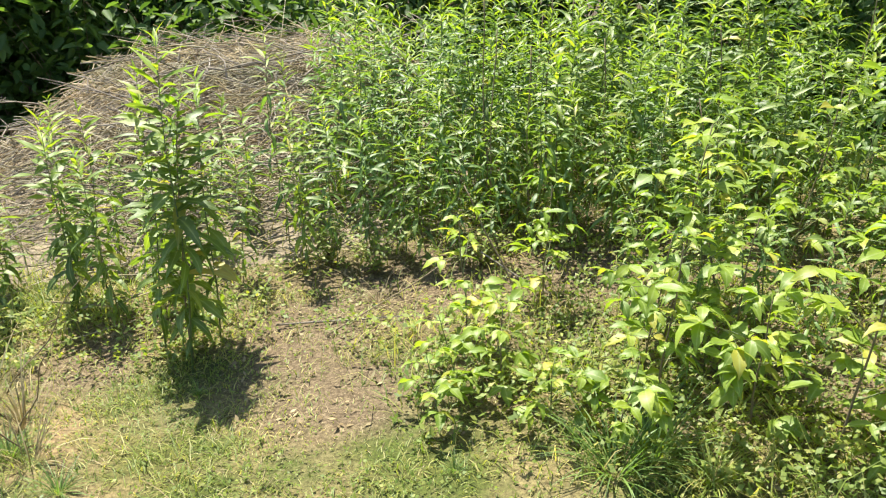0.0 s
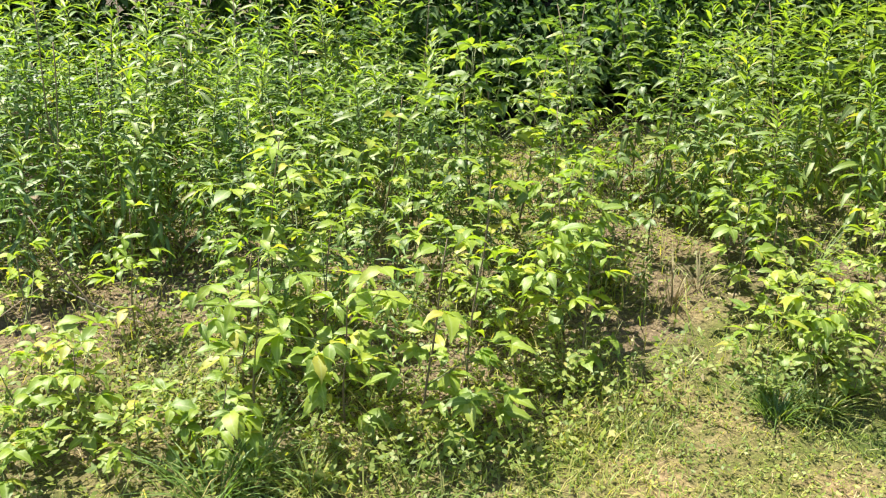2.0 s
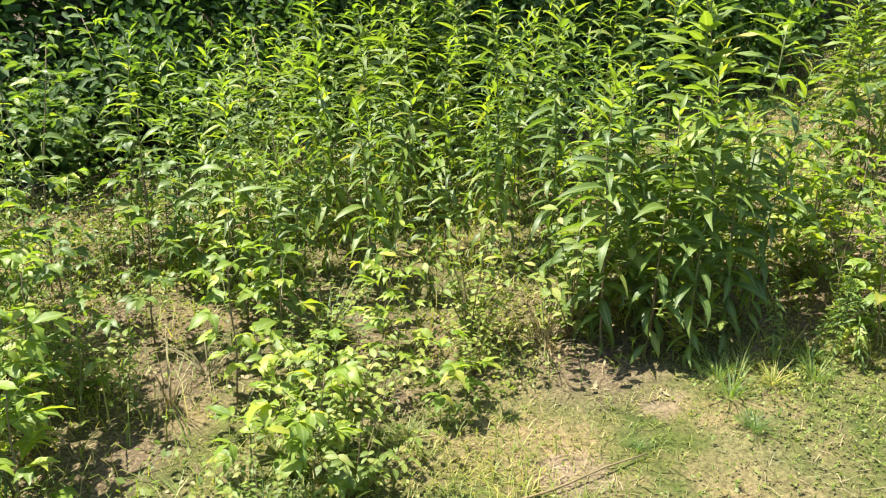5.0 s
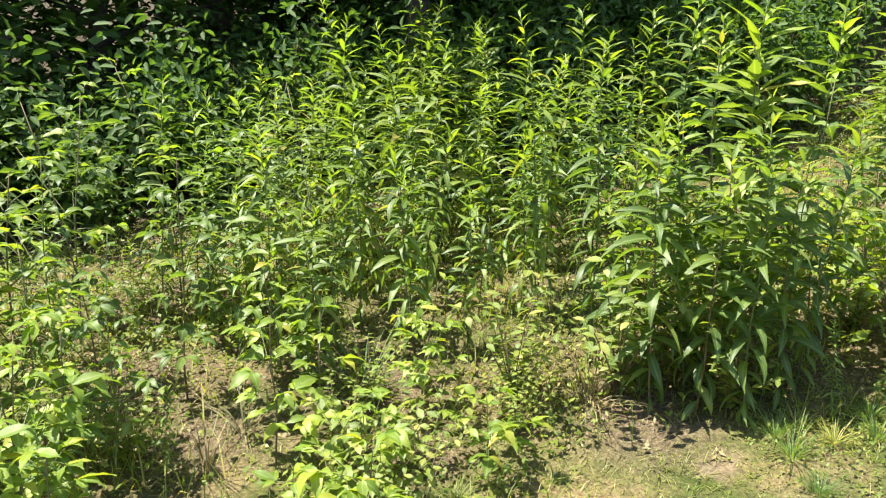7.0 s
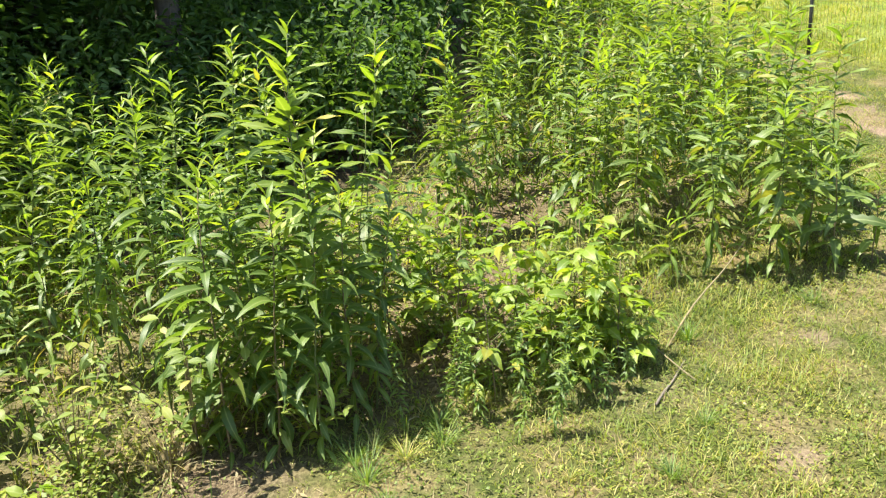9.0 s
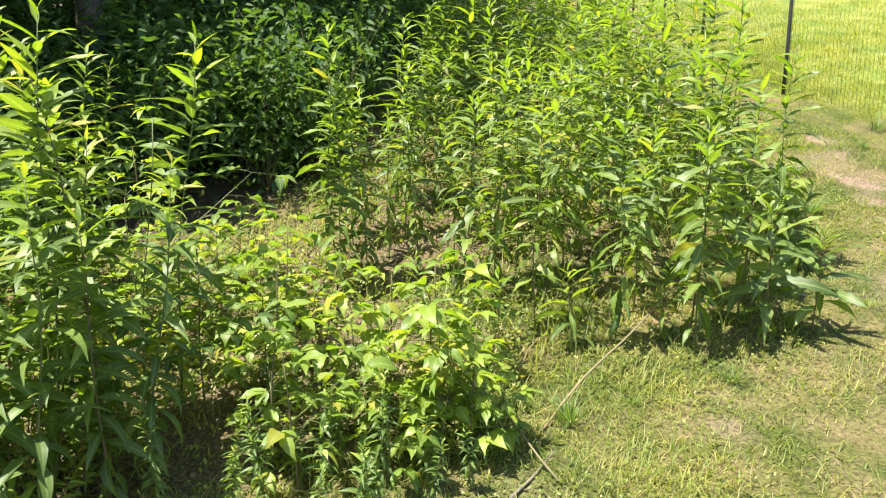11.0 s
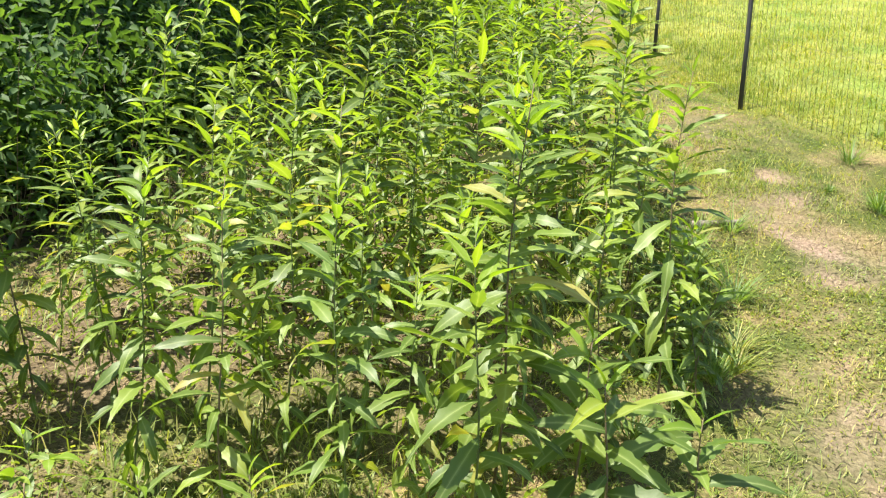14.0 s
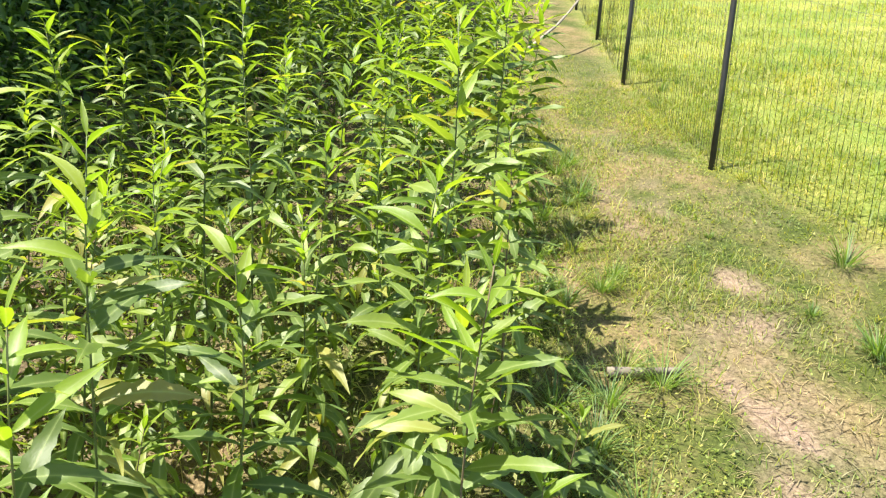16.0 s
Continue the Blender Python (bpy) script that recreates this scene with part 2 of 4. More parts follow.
gcol = mix_rgb(gn, gl, soft_step(mask("dry"), n_mid), turf, straw)
gcol = mix_rgb(gn, gl, soft_step(mask("bare"), n_mid), gcol, soil)
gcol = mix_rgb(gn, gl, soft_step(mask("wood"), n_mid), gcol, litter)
gl.new(gcol, gb.inputs["Base Color"])
gb.inputs["Roughness"].default_value = 0.95
gb.inputs["Specular IOR Level"].default_value = 0.135
bump(gn, gl, maths(gn, gl, "ADD", n_fin, maths(gn, gl, "MULTIPLY", n_mid, 1.5)), 0.6, 0.02, gb)


# ---- mesh helpers ----
rng = np.random.RandomState(7)


def mesh_of(name, verts, faces, mats, slots=None, smooth=True):
    me = bpy.data.meshes.new(name)
    me.from_pydata(np.asarray(verts, float).tolist() if not isinstance(verts, list) else verts, [], faces)
    for m in (mats if isinstance(mats, (list, tuple)) else [mats]):
        me.materials.append(m)
    if slots is not None:
        me.polygons.foreach_set("material_index", np.asarray(slots, np.int32))
    if smooth:
        me.polygons.foreach_set("use_smooth", np.ones(len(me.polygons), bool))
    me.update()
    return me


def quads_mesh(name, verts, quads, mats, slots=None):
    """A large mesh of quads from arrays, quickly."""
    verts, quads = np.ascontiguousarray(verts, np.float32), np.ascontiguousarray(quads, np.int32)
    me = bpy.data.meshes.new(name)
    me.vertices.add(len(verts))
    me.vertices.foreach_set("co", verts.ravel())
    me.loops.add(quads.size)
    me.loops.foreach_set("vertex_index", quads.ravel())
    me.polygons.add(len(quads))
    me.polygons.foreach_set("loop_start", np.arange(0, quads.size, 4, dtype=np.int32))
    for m in (mats if isinstance(mats, (list, tuple)) else [mats]):
        me.materials.append(m)
    if slots is not None:
        me.polygons.foreach_set("material_index", np.asarray(slots, np.int32))
    me.update(calc_edges=True)
    return me


class Build:
    """Gathers leaves and tubes into one mesh."""

    def __init__(self):
        self.v, self.f, self.s, self.r, self.k = [], [], [], [], 0

    def add(self, verts, faces, slot=0):
        self.v.append(verts)
        self.f += [tuple(i + self.k for i in f) for f in faces]
        self.s += [slot] * len(faces)
        self.r.append((np.arange(len(verts)) % 3 == 1) & (len(verts) == 1.5 * len(faces) + 3))
        self.k += len(verts)

    def mesh(self, name, mats):
        return set_ribs(mesh_of(name, np.concatenate(self.v), self.f, mats, self.s), np.concatenate(self.r))


def tube(points, radii, sides=5):
    """A tapered tube along points."""
    pts = np.asarray(points, float)
    n = len(pts)
    tan = np.gradient(pts, axis=0)
    tan /= np.linalg.norm(tan, axis=1)[:, None] + 1e-9
    ref = np.array([0.31, 0.87, 0.2]) if abs(tan[0][1]) < 0.8 else np.array([1.0, 0.1, 0.1])
    a = np.cross(tan, ref)
    a /= np.linalg.norm(a, axis=1)[:, None] + 1e-9
    b = np.cross(tan, a)
    ang = np.arange(sides) * 2 * np.pi / sides
    r = np.asarray(radii, float)[:, None, None]
    v = pts[:, None, :] + r * (np.cos(ang)[None, :, None] * a[:, None, :] + np.sin(ang)[None, :, None] * b[:, None, :])
    f = [(i * sides + j, i * sides + (j + 1) % sides, (i + 1) * sides + (j + 1) % sides, (i + 1) * sides + j) for i in range(n - 1) for j in range(sides)]
    f += [tuple(range(sides))[::-1], tuple((n - 1) * sides + j for j in range(sides))]
    return v.reshape(-1, 3), f


def set_ribs(me, ribs):
    a = me.attributes.new("rib", "FLOAT", "POINT")
    a.data.foreach_set("value", np.asarray(ribs, np.float32))
    return me


def leaf_mesh(name, v, f, mat):
    return set_ribs(mesh_of(name, v, f, mat), np.arange(len(v)) % 3 == 1)


def leaf(length, width, droop=0.6, fold=0.35, n=6, belly=0.42, teeth=0.0, twist=0.0, wavy=0.0, phase=0.0, point=1.0):
    """A leaf along +x from the origin: folded along its midrib, arching down, widest at belly."""
    t = np.linspace(0, 1, n + 1)
    w = np.where(t < belly, np.abs(np.sin(np.pi / 2 * t / belly)) ** 0.8, np.abs(np.cos(np.pi / 2 * (t - belly) / (1 - belly))) ** point) * width / 2
    w[0], w[-1] = width * 0.06, width * 0.02
    if teeth:
        w = w * (1 + teeth * np.where(np.arange(n + 1) % 2, 1, -1))
        w[-1] = width * 0.02
    a = -droop * t ** 1.3
    dx, dz = np.cos(a), np.sin(a)
    x = np.concatenate([[0], np.cumsum((dx[1:] + dx[:-1]) / 2)]) * length / n
    z = np.concatenate([[0], np.cumsum((dz[1:] + dz[:-1]) / 2)]) * length / n
    lift = w * fold * (1 - 0.4 * t)
    ripple = wavy * width * np.sin(t * 11 + phase)
    tw = twist * t
    left = np.stack([x, w * np.cos(tw), z + lift + ripple + w * np.sin(tw)], 1)
    right = np.stack([x, -w * np.cos(tw), z + lift - 0.8 * ripple - w * np.sin(tw)], 1)
    v = np.stack([left, np.stack([x, 0 * x, z], 1), right], 1).reshape(-1, 3)
    f = []
    for i in range(n):
        k = i * 3
        f += [(k, k + 1, k + 4, k + 3), (k + 1, k + 2, k + 5, k + 4)]
    return v, f


def turned(v, az, el, roll=0.0, at=(0, 0, 0), s=1.0):
    """Points of a leaf raised by el, rolled, turned to azimuth az, and moved."""
    cr, sr, ce, se, ca, sa = np.cos(roll), np.sin(roll), np.cos(el), np.sin(el), np.cos(az), np.sin(az)
    rx = np.array([[1, 0, 0], [0, cr, -sr], [0, sr, cr]])
    ry = np.array([[ce, 0, -se], [0, 1, 0], [se, 0, ce]])
    rz = np.array([[ca, -sa, 0], [sa, ca, 0], [0, 0, 1]])
    return (v * s) @ (rz @ ry @ rx).T + np.asarray(at)


def part(name, me, parent, label="", m=None):
    ob = new(name, me)
    ob.parent = parent
    if m is not None:
        ob.matrix_basis = m
    if label:
        tagged(ob, label)
    return ob


def root(name):
    e = new(name)
    e.empty_display_size = 0.1
    return e


# ---- weeds: each kind is built in a few forms, and every plant is a copy of one ----
def stem_line(h, lean, bend, n=9):
    t = np.linspace(0, 1, n)
    az = rng.rand() * 6.283
    x = h * (lean * t + bend * t ** 3) * np.cos(az) + 0.008 * h * np.sin(t * 9 + az)
    y = h * (lean * t + bend * t ** 3) * np.sin(az) + 0.008 * h * np.cos(t * 8 + az)
    return np.stack([x, y, h * t], 1)


def along(line, t):
    k = t * (len(line) - 1)
    i = min(int(k), len(line) - 2)
    return line[i] + (line[i + 1] - line[i]) * (k - i)


GOLD_SHAPES = [leaf_mesh("leaf", *leaf(1, w, d, fo, 12, 0.36, te * 2.2, tw, 0.1, w * 60, 1.25), M_GOLDEN) for w, d, fo, te, tw in
               ((0.2, 0.4, 0.3, 0.05, 0.35), (0.18, 0.7, 0.25, 0.05, -0.45), (0.21, 1.0, 0.2, 0.07, 0.6), (0.18, 1.4, 0.3, 0.05, -0.7), (0.2, 1.8, 0.2, 0.06, 0.3))]
TIP_SHAPES = [leaf_mesh("leaf", *leaf(1, w, d, 0.5, 8, 0.4, 0.04, tw, 0.05, d, 1.2), M_TIP) for w, d, tw in ((0.2, 0.45, 0.3), (0.22, 0.8, -0.4), (0.17, 0.3, 0.2))]


def tall_weed(name, h, leaves, length, single, narrow=False, wide=1.0, mats=(M_GOLDEN, M_TIP), lower=0.12):
    """A tall upright weed: one stem, leaves all the way up in a spiral, a tuft of young leaves at the tip.
    single: every leaf is an object of its own; otherwise the leaves are one part."""
    e = root(name)
    line = stem_line(h, rng.uniform(-0.05, 0.05), rng.uniform(-0.02, 0.10), 10)
    r0 = 0.0045 if not narrow else 0.0032
    v, f = tube(line, np.linspace(r0, 0.0012, 10), 5)
    part("stem", mesh_of("stem", v, f, M_STEM if rng.rand() < 0.6 else M_DSTEM), e)
    b = Build()
    for k in range(leaves):
        t = lower + (1 - lower) * (k / (leaves - 1)) ** 0.92
        az = k * 2.39996 + rng.uniform(-0.35, 0.35)
        size = length * (0.55 + 0.6 * math.sin(math.pi * min(1, 0.15 + 0.8 * t))) * rng.uniform(0.75, 1.15)
        el = -0.45 + 1.3 * t + rng.uniform(-0.22, 0.22)
        size *= min(1, 0.6 + 1.3 * t)
        if t > 0.9:
            size *= 0.95 - 3.5 * (t - 0.9)
            el = 0.62 + 5 * (t - 0.9) + rng.uniform(-0.3, 0.25)
        if rng.rand() < 0.22:
            el -= rng.uniform(0.2, 0.8)
        young = t > 0.84
        p = along(line, t)
        roll = rng.uniform(-0.5, 0.5)
        if single:
            me = TIP_SHAPES[rng.randint(3)] if young else GOLD_SHAPES[min(4, max(0, int(4.2 - 3.8 * t + rng.uniform(-1, 1))))]
            m = Matrix.Translation(Vector(p)) @ Matrix.Rotation(az, 4, "Z") @ Matrix.Rotation(-el, 4, "Y") @ Matrix.Rotation(roll, 4, "X") @ Matrix.Diagonal((size, size * wide * rng.uniform(0.85, 1.15), size, 1))
            part("leaf", me, e, "", m)
        else:
            v, f = leaf(size, size * (0.13 if narrow else 0.19) * wide, rng.uniform(0.3, 0.9) if young else rng.uniform(0.9, 2.2) - 0.8 * t, 0.4, 5, 0.38, 0.0, rng.uniform(-0.6, 0.6), point=1.2)
            b.add(turned(v, az, el, roll, p), f, 1 if young else 0)
    if not single:
        part("foliage", b.mesh("foliage", list(mats)), e)
    return e


def compound_leaf(b, at, az, el, size, count, slot=0, petiole=0.8):
    """Ovate leaflets, three or five, on one stalk."""
    d = np.array([math.cos(az) * math.cos(el), math.sin(az) * math.cos(el), math.sin(el)])
    tip = np.asarray(at) + d * size * petiole
    tip[2] -= 0.1 * size
    v, f = tube([at, (np.asarray(at) + tip) / 2 + (0, 0, 0.03 * size), tip], [0.0016, 0.0013, 0.001], 3)
    b.add(v, f, 2)
    for k in range(count):
        a = (k - (count - 1) / 2) * (1.25 if count == 3 else 0.68)
        s = size * (1.0 - 0.16 * abs(k - (count - 1) / 2)) * rng.uniform(0.85, 1.1)
        v, f = leaf(s, s * rng.uniform(0.36, 0.48), rng.uniform(0.35, 1.4), 0.34, 8, 0.38, 0.07, rng.uniform(-0.5, 0.5), 0.07, rng.rand() * 6, 1.4)
        b.add(turned(v, az + a, el * 0.4 + rng.uniform(-0.45, 0.3), rng.uniform(-0.45, 0.45), tip), f, slot)


def broad_weed(name, h, nodes, size, branches=0, mat=M_BROAD):
    """A leafy weed with stalked leaves of three or five ovate leaflets; each leaf is a part."""
    e = root(name)
    line = stem_line(h, rng.uniform(-0.12, 0.12), rng.uniform(0, 0.15), 8)
    v, f = tube(line, np.linspace(0.0045, 0.0018, 8), 5)
    part("stem", mesh_of("stem", v, f, M_DSTEM if rng.rand() < 0.5 else M_STEM), e)
    spots = [(along(line, 0.2 + 0.8 * k / (nodes - 1)), k * 2.4 + rng.uniform(-0.4, 0.4), 0.2 + 0.8 * k / (nodes - 1)) for k in range(nodes)]
    for q in range(branches):
        p = along(line, rng.uniform(0.25, 0.6))
        az = rng.rand() * 6.283
        ln = h * rng.uniform(0.3, 0.55)
        pts = [p + np.array([math.cos(az), math.sin(az), 0]) * ln * 0.75 * t + np.array([0, 0, ln * 0.6 * t]) for t in np.linspace(0, 1, 5)]
        v, f = tube(pts, np.linspace(0.003, 0.0012, 5), 4)
        part("branch", mesh_of("branch", v, f, M_STEM), e)
        spots += [(pts[i], az + rng.uniform(-1.4, 1.4), 0.7) for i in (2, 3, 4)] + [(pts[4], az + 2, 0.9)]
    for p, az, t in spots:
        b = Build()
        s = size * rng.uniform(0.7, 1.1) * (1.05 - 0.35 * t)
        compound_leaf(b, p, az, rng.uniform(0.0, 0.6) + 0.4 * (t > 0.9), s, 3 if rng.rand() < 0.6 else 5, 1 if t > 0.93 else 0)
        part("leaf", b.mesh("leaf", [mat, M_TIP, M_STEM]), e)
    return e


def small_shrub(name, h, count, size, mat, per=13):
    """A low bush of thin branches set with small oval leaves."""
    e = root(name)
    leaves = Build()
    for q in range(count):
        az = rng.rand() * 6.283
        out = h * rng.uniform(0.15, 0.75)
        top = h * rng.uniform(0.5, 1.0)
        pts = [np.array([math.cos(az) * out * t ** 1.2, math.sin(az) * out * t ** 1.2, top * t * (1.2 - 0.2 * t)]) for t in np.linspace(0, 1, 6)]
        v, f = tube(pts, np.linspace(0.003, 0.001, 6), 4)
        part("branch", mesh_of("branch", v, f, M_DSTEM), e)
        for k in range(per):
            t = 0.16 + 0.84 * k / (per - 1)
            s = size * rng.uniform(0.6, 1.15)
            v, f = leaf(s, s * 0.52, rng.uniform(0.2, 0.8), 0.2, 4, 0.45) if per < 20 else (s * np.array([[0, 0, 0], [0.3, 0.21, 0.06], [0.68, 0.19, 0.0], [1, 0, -0.2], [0.68, -0.19, 0.0], [0.3, -0.21, 0.06]]), [(0, 3, 2, 1), (0, 5, 4, 3)])
            leaves.add(turned(v, az + (1.1 if k % 2 else -1.1) + rng.uniform(-0.5, 0.5), rng.uniform(-0.3, 0.5) if per < 20 else rng.uniform(-1.0, 0.6), rng.uniform(-0.4, 0.4) * (1 if per < 20 else 2.2), along(pts, t) + rng.normal(size=3) * (0.1 * h if per > 20 else 0.0)), f, 0)
    part("foliage", leaves.mesh("foliage", [mat]), e)
    return e


def grass_tuft(name, h, count, mat, spread=0.5):
    b = Build()
    for k in range(count):
        L = h * rng.uniform(0.5, 1.1)
        v, f = leaf(L, rng.uniform(0.004, 0.007), rng.uniform(0.4, 1.7), 0.4, 5, 0.2)
        az = rng.rand() * 6.283
        o = rng.uniform(0, 0.05)
        b.add(turned(v, az, rng.uniform(1.0, 1.5) - spread * rng.rand() * 0.6, 0, (o * math.cos(az), o * math.sin(az), -0.005)), f, 0)
    return new(name, b.mesh(name, [mat]))


class Kind:
    """Forms of one kind of plant; put() sets the next plant out as a copy of one of them."""

    def __init__(self, forms, category, group):
        self.forms, self.fresh, self.category, self.group = forms, [True] * len(forms), category, group

    def put(self, x, y, scale, label, form=None, tilt=0.06, turn=None):
        k = rng.randint(len(self.forms)) if form is None else form % len(self.forms)
        az = rng.rand() * 360 if turn is None else turn
        m = pose(x, y, gz(x, y) - 0.004, rng.normal() * math.degrees(tilt), rng.normal() * math.degrees(tilt), az) @ Matrix.Diagonal((scale, scale, scale * rng.uniform(0.95, 1.06), 1))
        if self.fresh[k]:
            self.forms[k].matrix_basis = m
            self.fresh[k] = False
            ob = self.forms[k]
        else:
            ob = copy_thing(self.forms[k], m)
            if self.forms[k].scale[0] != 1:
                ob.matrix_basis = m
        return tagged(ob, label, self.category, self.group)

    def clean(self):
        for e, fresh in zip(self.forms, self.fresh):
            if fresh:
                for o in list(e.children_recursive) + [e]:
                    bpy.data.objects.remove(o)


def scatter(x0, x1, y0, y1, gap, keep, tries=4000, seed=1, taken=None):
    """Places at least gap apart for which keep(x, y) holds."""
    r = np.random.RandomState(seed)
    got = [] if taken is None else taken
    out = []
    for _ in range(tries):
        x, y = r.uniform(x0, x1), r.uniform(y0, y1)
        if not keep(x, y):
            continue
        if all((x - a) ** 2 + (y - b) ** 2 > gap * gap for a, b in got):
            got.append((x, y))
            out.append((x, y))
    return out


# ---- ground: one sheet out to the horizon ----
def spread_axis(lo, hi, step, far):
    a = np.arange(lo, hi + step / 2, step)
    out = step * 1.25 ** np.arange(1, 60)
    grow = np.cumsum(out)
    grow = grow[grow < far]
    return np.concatenate([lo - grow[::-1], a, hi + grow])


gx, gy = spread_axis(-4, 13, 0.07, 420), spread_axis(-4.5, 8, 0.07, 420)
GX, GY = np.meshgrid(gx, gy, indexing="ij")
GH = height(GX, GY) - 0.02 * bare_soil(GX, GY)
nx, ny = len(gx), len(gy)
ii, jj = np.meshgrid(np.arange(nx - 1), np.arange(ny - 1), indexing="ij")
idx = (ii * ny + jj).ravel()
ground_mesh = quads_mesh("ground", np.stack([GX, GY, GH], 2).reshape(-1, 3), np.stack([idx, idx + ny, idx + ny + 1, idx + 1], 1), M_GROUND)
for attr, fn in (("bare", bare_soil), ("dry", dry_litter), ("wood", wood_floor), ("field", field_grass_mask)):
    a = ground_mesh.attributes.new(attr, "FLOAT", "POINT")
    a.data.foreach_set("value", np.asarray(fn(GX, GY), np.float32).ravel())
ground_mesh.polygons.foreach_set("use_smooth", np.ones(len(ground_mesh.polygons), bool))
ground = tagged(new("ground", ground_mesh), "rough sunlit turf with straw litter and trodden reddish earth", "ground", "", "structure")

# ---- wood edge behind the weeds ----
def tree_form(h, crown_r, leaves, seed):
    r = np.random.RandomState(seed)
    e = root("tree")
    t = np.linspace(0, 1, 9)
    line = np.stack([0.25 * np.sin(t * 3 + seed), 0.25 * np.cos(t * 2.4 + seed) - 0.25 * np.cos(seed), h * t], 1)
    v, f = tube(line, 0.16 * (1 - 0.8 * t) + 0.05 * np.exp(-t * 14), 8)
    trunk = part("trunk", mesh_of("trunk", v, f, M_BARK), e)
    ends = []
    for k in range(16):
        q = 0.25 + 0.72 * k / 15
        p = along(line, q)
        az, ln = k * 2.4 + r.uniform(-0.4, 0.4), crown_r * (1.1 - 0.6 * q) * r.uniform(0.8, 1.2)
        pts = [p + np.array([math.cos(az) * ln * s, math.sin(az) * ln * s, ln * (0.5 * s - 0.35 * s * s)]) + 0.04 * r.normal(size=3) * s for s in np.linspace(0, 1, 6)]
        v, f = tube(pts, np.linspace(0.045, 0.008, 6), 5)
        part("limb", mesh_of("limb", v, f, M_BARK), trunk)
        ends += [(pts[i], 0.5 + 0.12 * i) for i in (2, 3, 4, 5)]
    n = leaves
    which = r.randint(len(ends), size=n)
    c = np.array([ends[i][0] for i in which]) + r.normal(size=(n, 3)) * np.array([0.42, 0.42, 0.30])
    az, el = r.rand(n) * 6.283, r.uniform(-0.7, 0.4, n)
    L, W = r.uniform(0.14, 0.24, n), r.uniform(0.05, 0.095, n)
    d = np.stack([np.cos(az) * np.cos(el), np.sin(az) * np.cos(el), np.sin(el)], 1)
    side = np.stack([-np.sin(az), np.cos(az), r.uniform(-0.5, 0.5, n)], 1)
    v = np.stack([c, c + d * L[:, None] * 0.5 + side * W[:, None], c + d * L[:, None], c + d * L[:, None] * 0.5 - side * W[:, None]], 1).reshape(-1, 3)
    part("crown", quads_mesh("crown", v, np.arange(4 * n).reshape(-1, 4), M_WOODS), e, "dense dark green crown")
    return e


trees = Kind([tree_form(8.5, 3.0, 4300, 3), tree_form(10, 3.4, 4600, 5), tree_form(7.2, 2.7, 4000, 9)], "tree", "trees of the wood edge")
# inferred wood, mostly above view; crowns added to shade ground behind the weeds
for x, y, s in ((-7.5, 9.5, 1.0), (-4.2, 12.2, 1.0), (-1.2, 12.8, 1.05), (1.8, 12.4, 1.0), (4.9, 11.2, 1.0), (7.4, 8.2, 1.05), (9.8, 6.8, 1.0), (12.2, 6.2, 1.05),
                (15, 6.0, 1.0), (18, 7.0, 1.1), (3, 13.5, 1.15), (-3, 14, 1.15), (8, 11.5, 1.15), (13, 10, 1.15), (-9, 13.5, 1.1), (22, 9.5, 1.15), (-12, 9.0, 1.0), (-16, 10, 1.1), (-21, 11, 1.2), (-27, 12, 1.3), (-6, 17, 1.2), (0, 17, 1.2), (6, 16, 1.2), (11, 14.5, 1.2), (17, 12, 1.2), (-13, 16, 1.2),
                (5.6, 8.0, 0.8), (3.7, 8.4, 0.85), (7.0, 5.0, 0.75), (8.8, 4.2, 0.8), (11.2, 4.6, 0.8), (-6.8, 9.2, 0.85), (13.6, 4.6, 0.85), (26, 12, 1.2), (30, 14, 1.2)):
    trees.put(x, y, s, "leafy broadleaf tree with a dark crown, added to shade the wood edge", None, 0.02)
trees.clean()

under = Kind([small_shrub("understory_shrub", 1.3, 12, 0.09, M_WOODS, 90) for _ in range(3)], "shrub", "shaded shrubs under the trees")
for x, y in scatter(-16, 20, 2.2, 12.5, 0.95, lambda x, y: wood_floor(x, y - 0.7) > 0.5 and y < 12 - 0.2 * max(0, x - 3), 1500, 5):
    under.put(x, y, rng.uniform(0.8, 1.2) * (1.0 + 0.9 * min(1, max(0, (y - 8 + 0.35 * max(0, x - 2)) / 2))) * (1.35 if x < -1 else 1), "dark leafy understory shrub in the shade of the trees", None, 0.05)
for x, y in ((7.3, 2.7), (8.1, 2.8), (8.9, 3.0), (9.7, 3.1), (10.6, 3.2), (11.6, 3.4), (6.5, 3.4), (6.8, 2.5), (7.7, 3.6), (9.2, 3.9), (6.0, 4.3), (5.2, 5.6), (4.4, 6.6), (3.4, 6.0), (2.7, 6.5), (4.1, 5.5), (4.8, 5.0), (5.7, 5.2), (8.5, 2.35), (10.1, 2.75), (11.0, 2.5), (12.0, 2.75), (13.0, 3.0), (14.4, 3.4), (12.5, 2.4), (16.0, 3.9), (9.6, 2.3), (15.2, 3.1), (17.5, 3.8), (13.8, 2.6), (8.0, 1.7), (8.9, 1.9), (7.4, 1.9)):
    under.put(x, y, rng.uniform(0.85, 1.15), "dark leafy understory shrub in the shade of the trees", None, 0.05)
under.clean()

# ---- tall weeds ----
taken = []


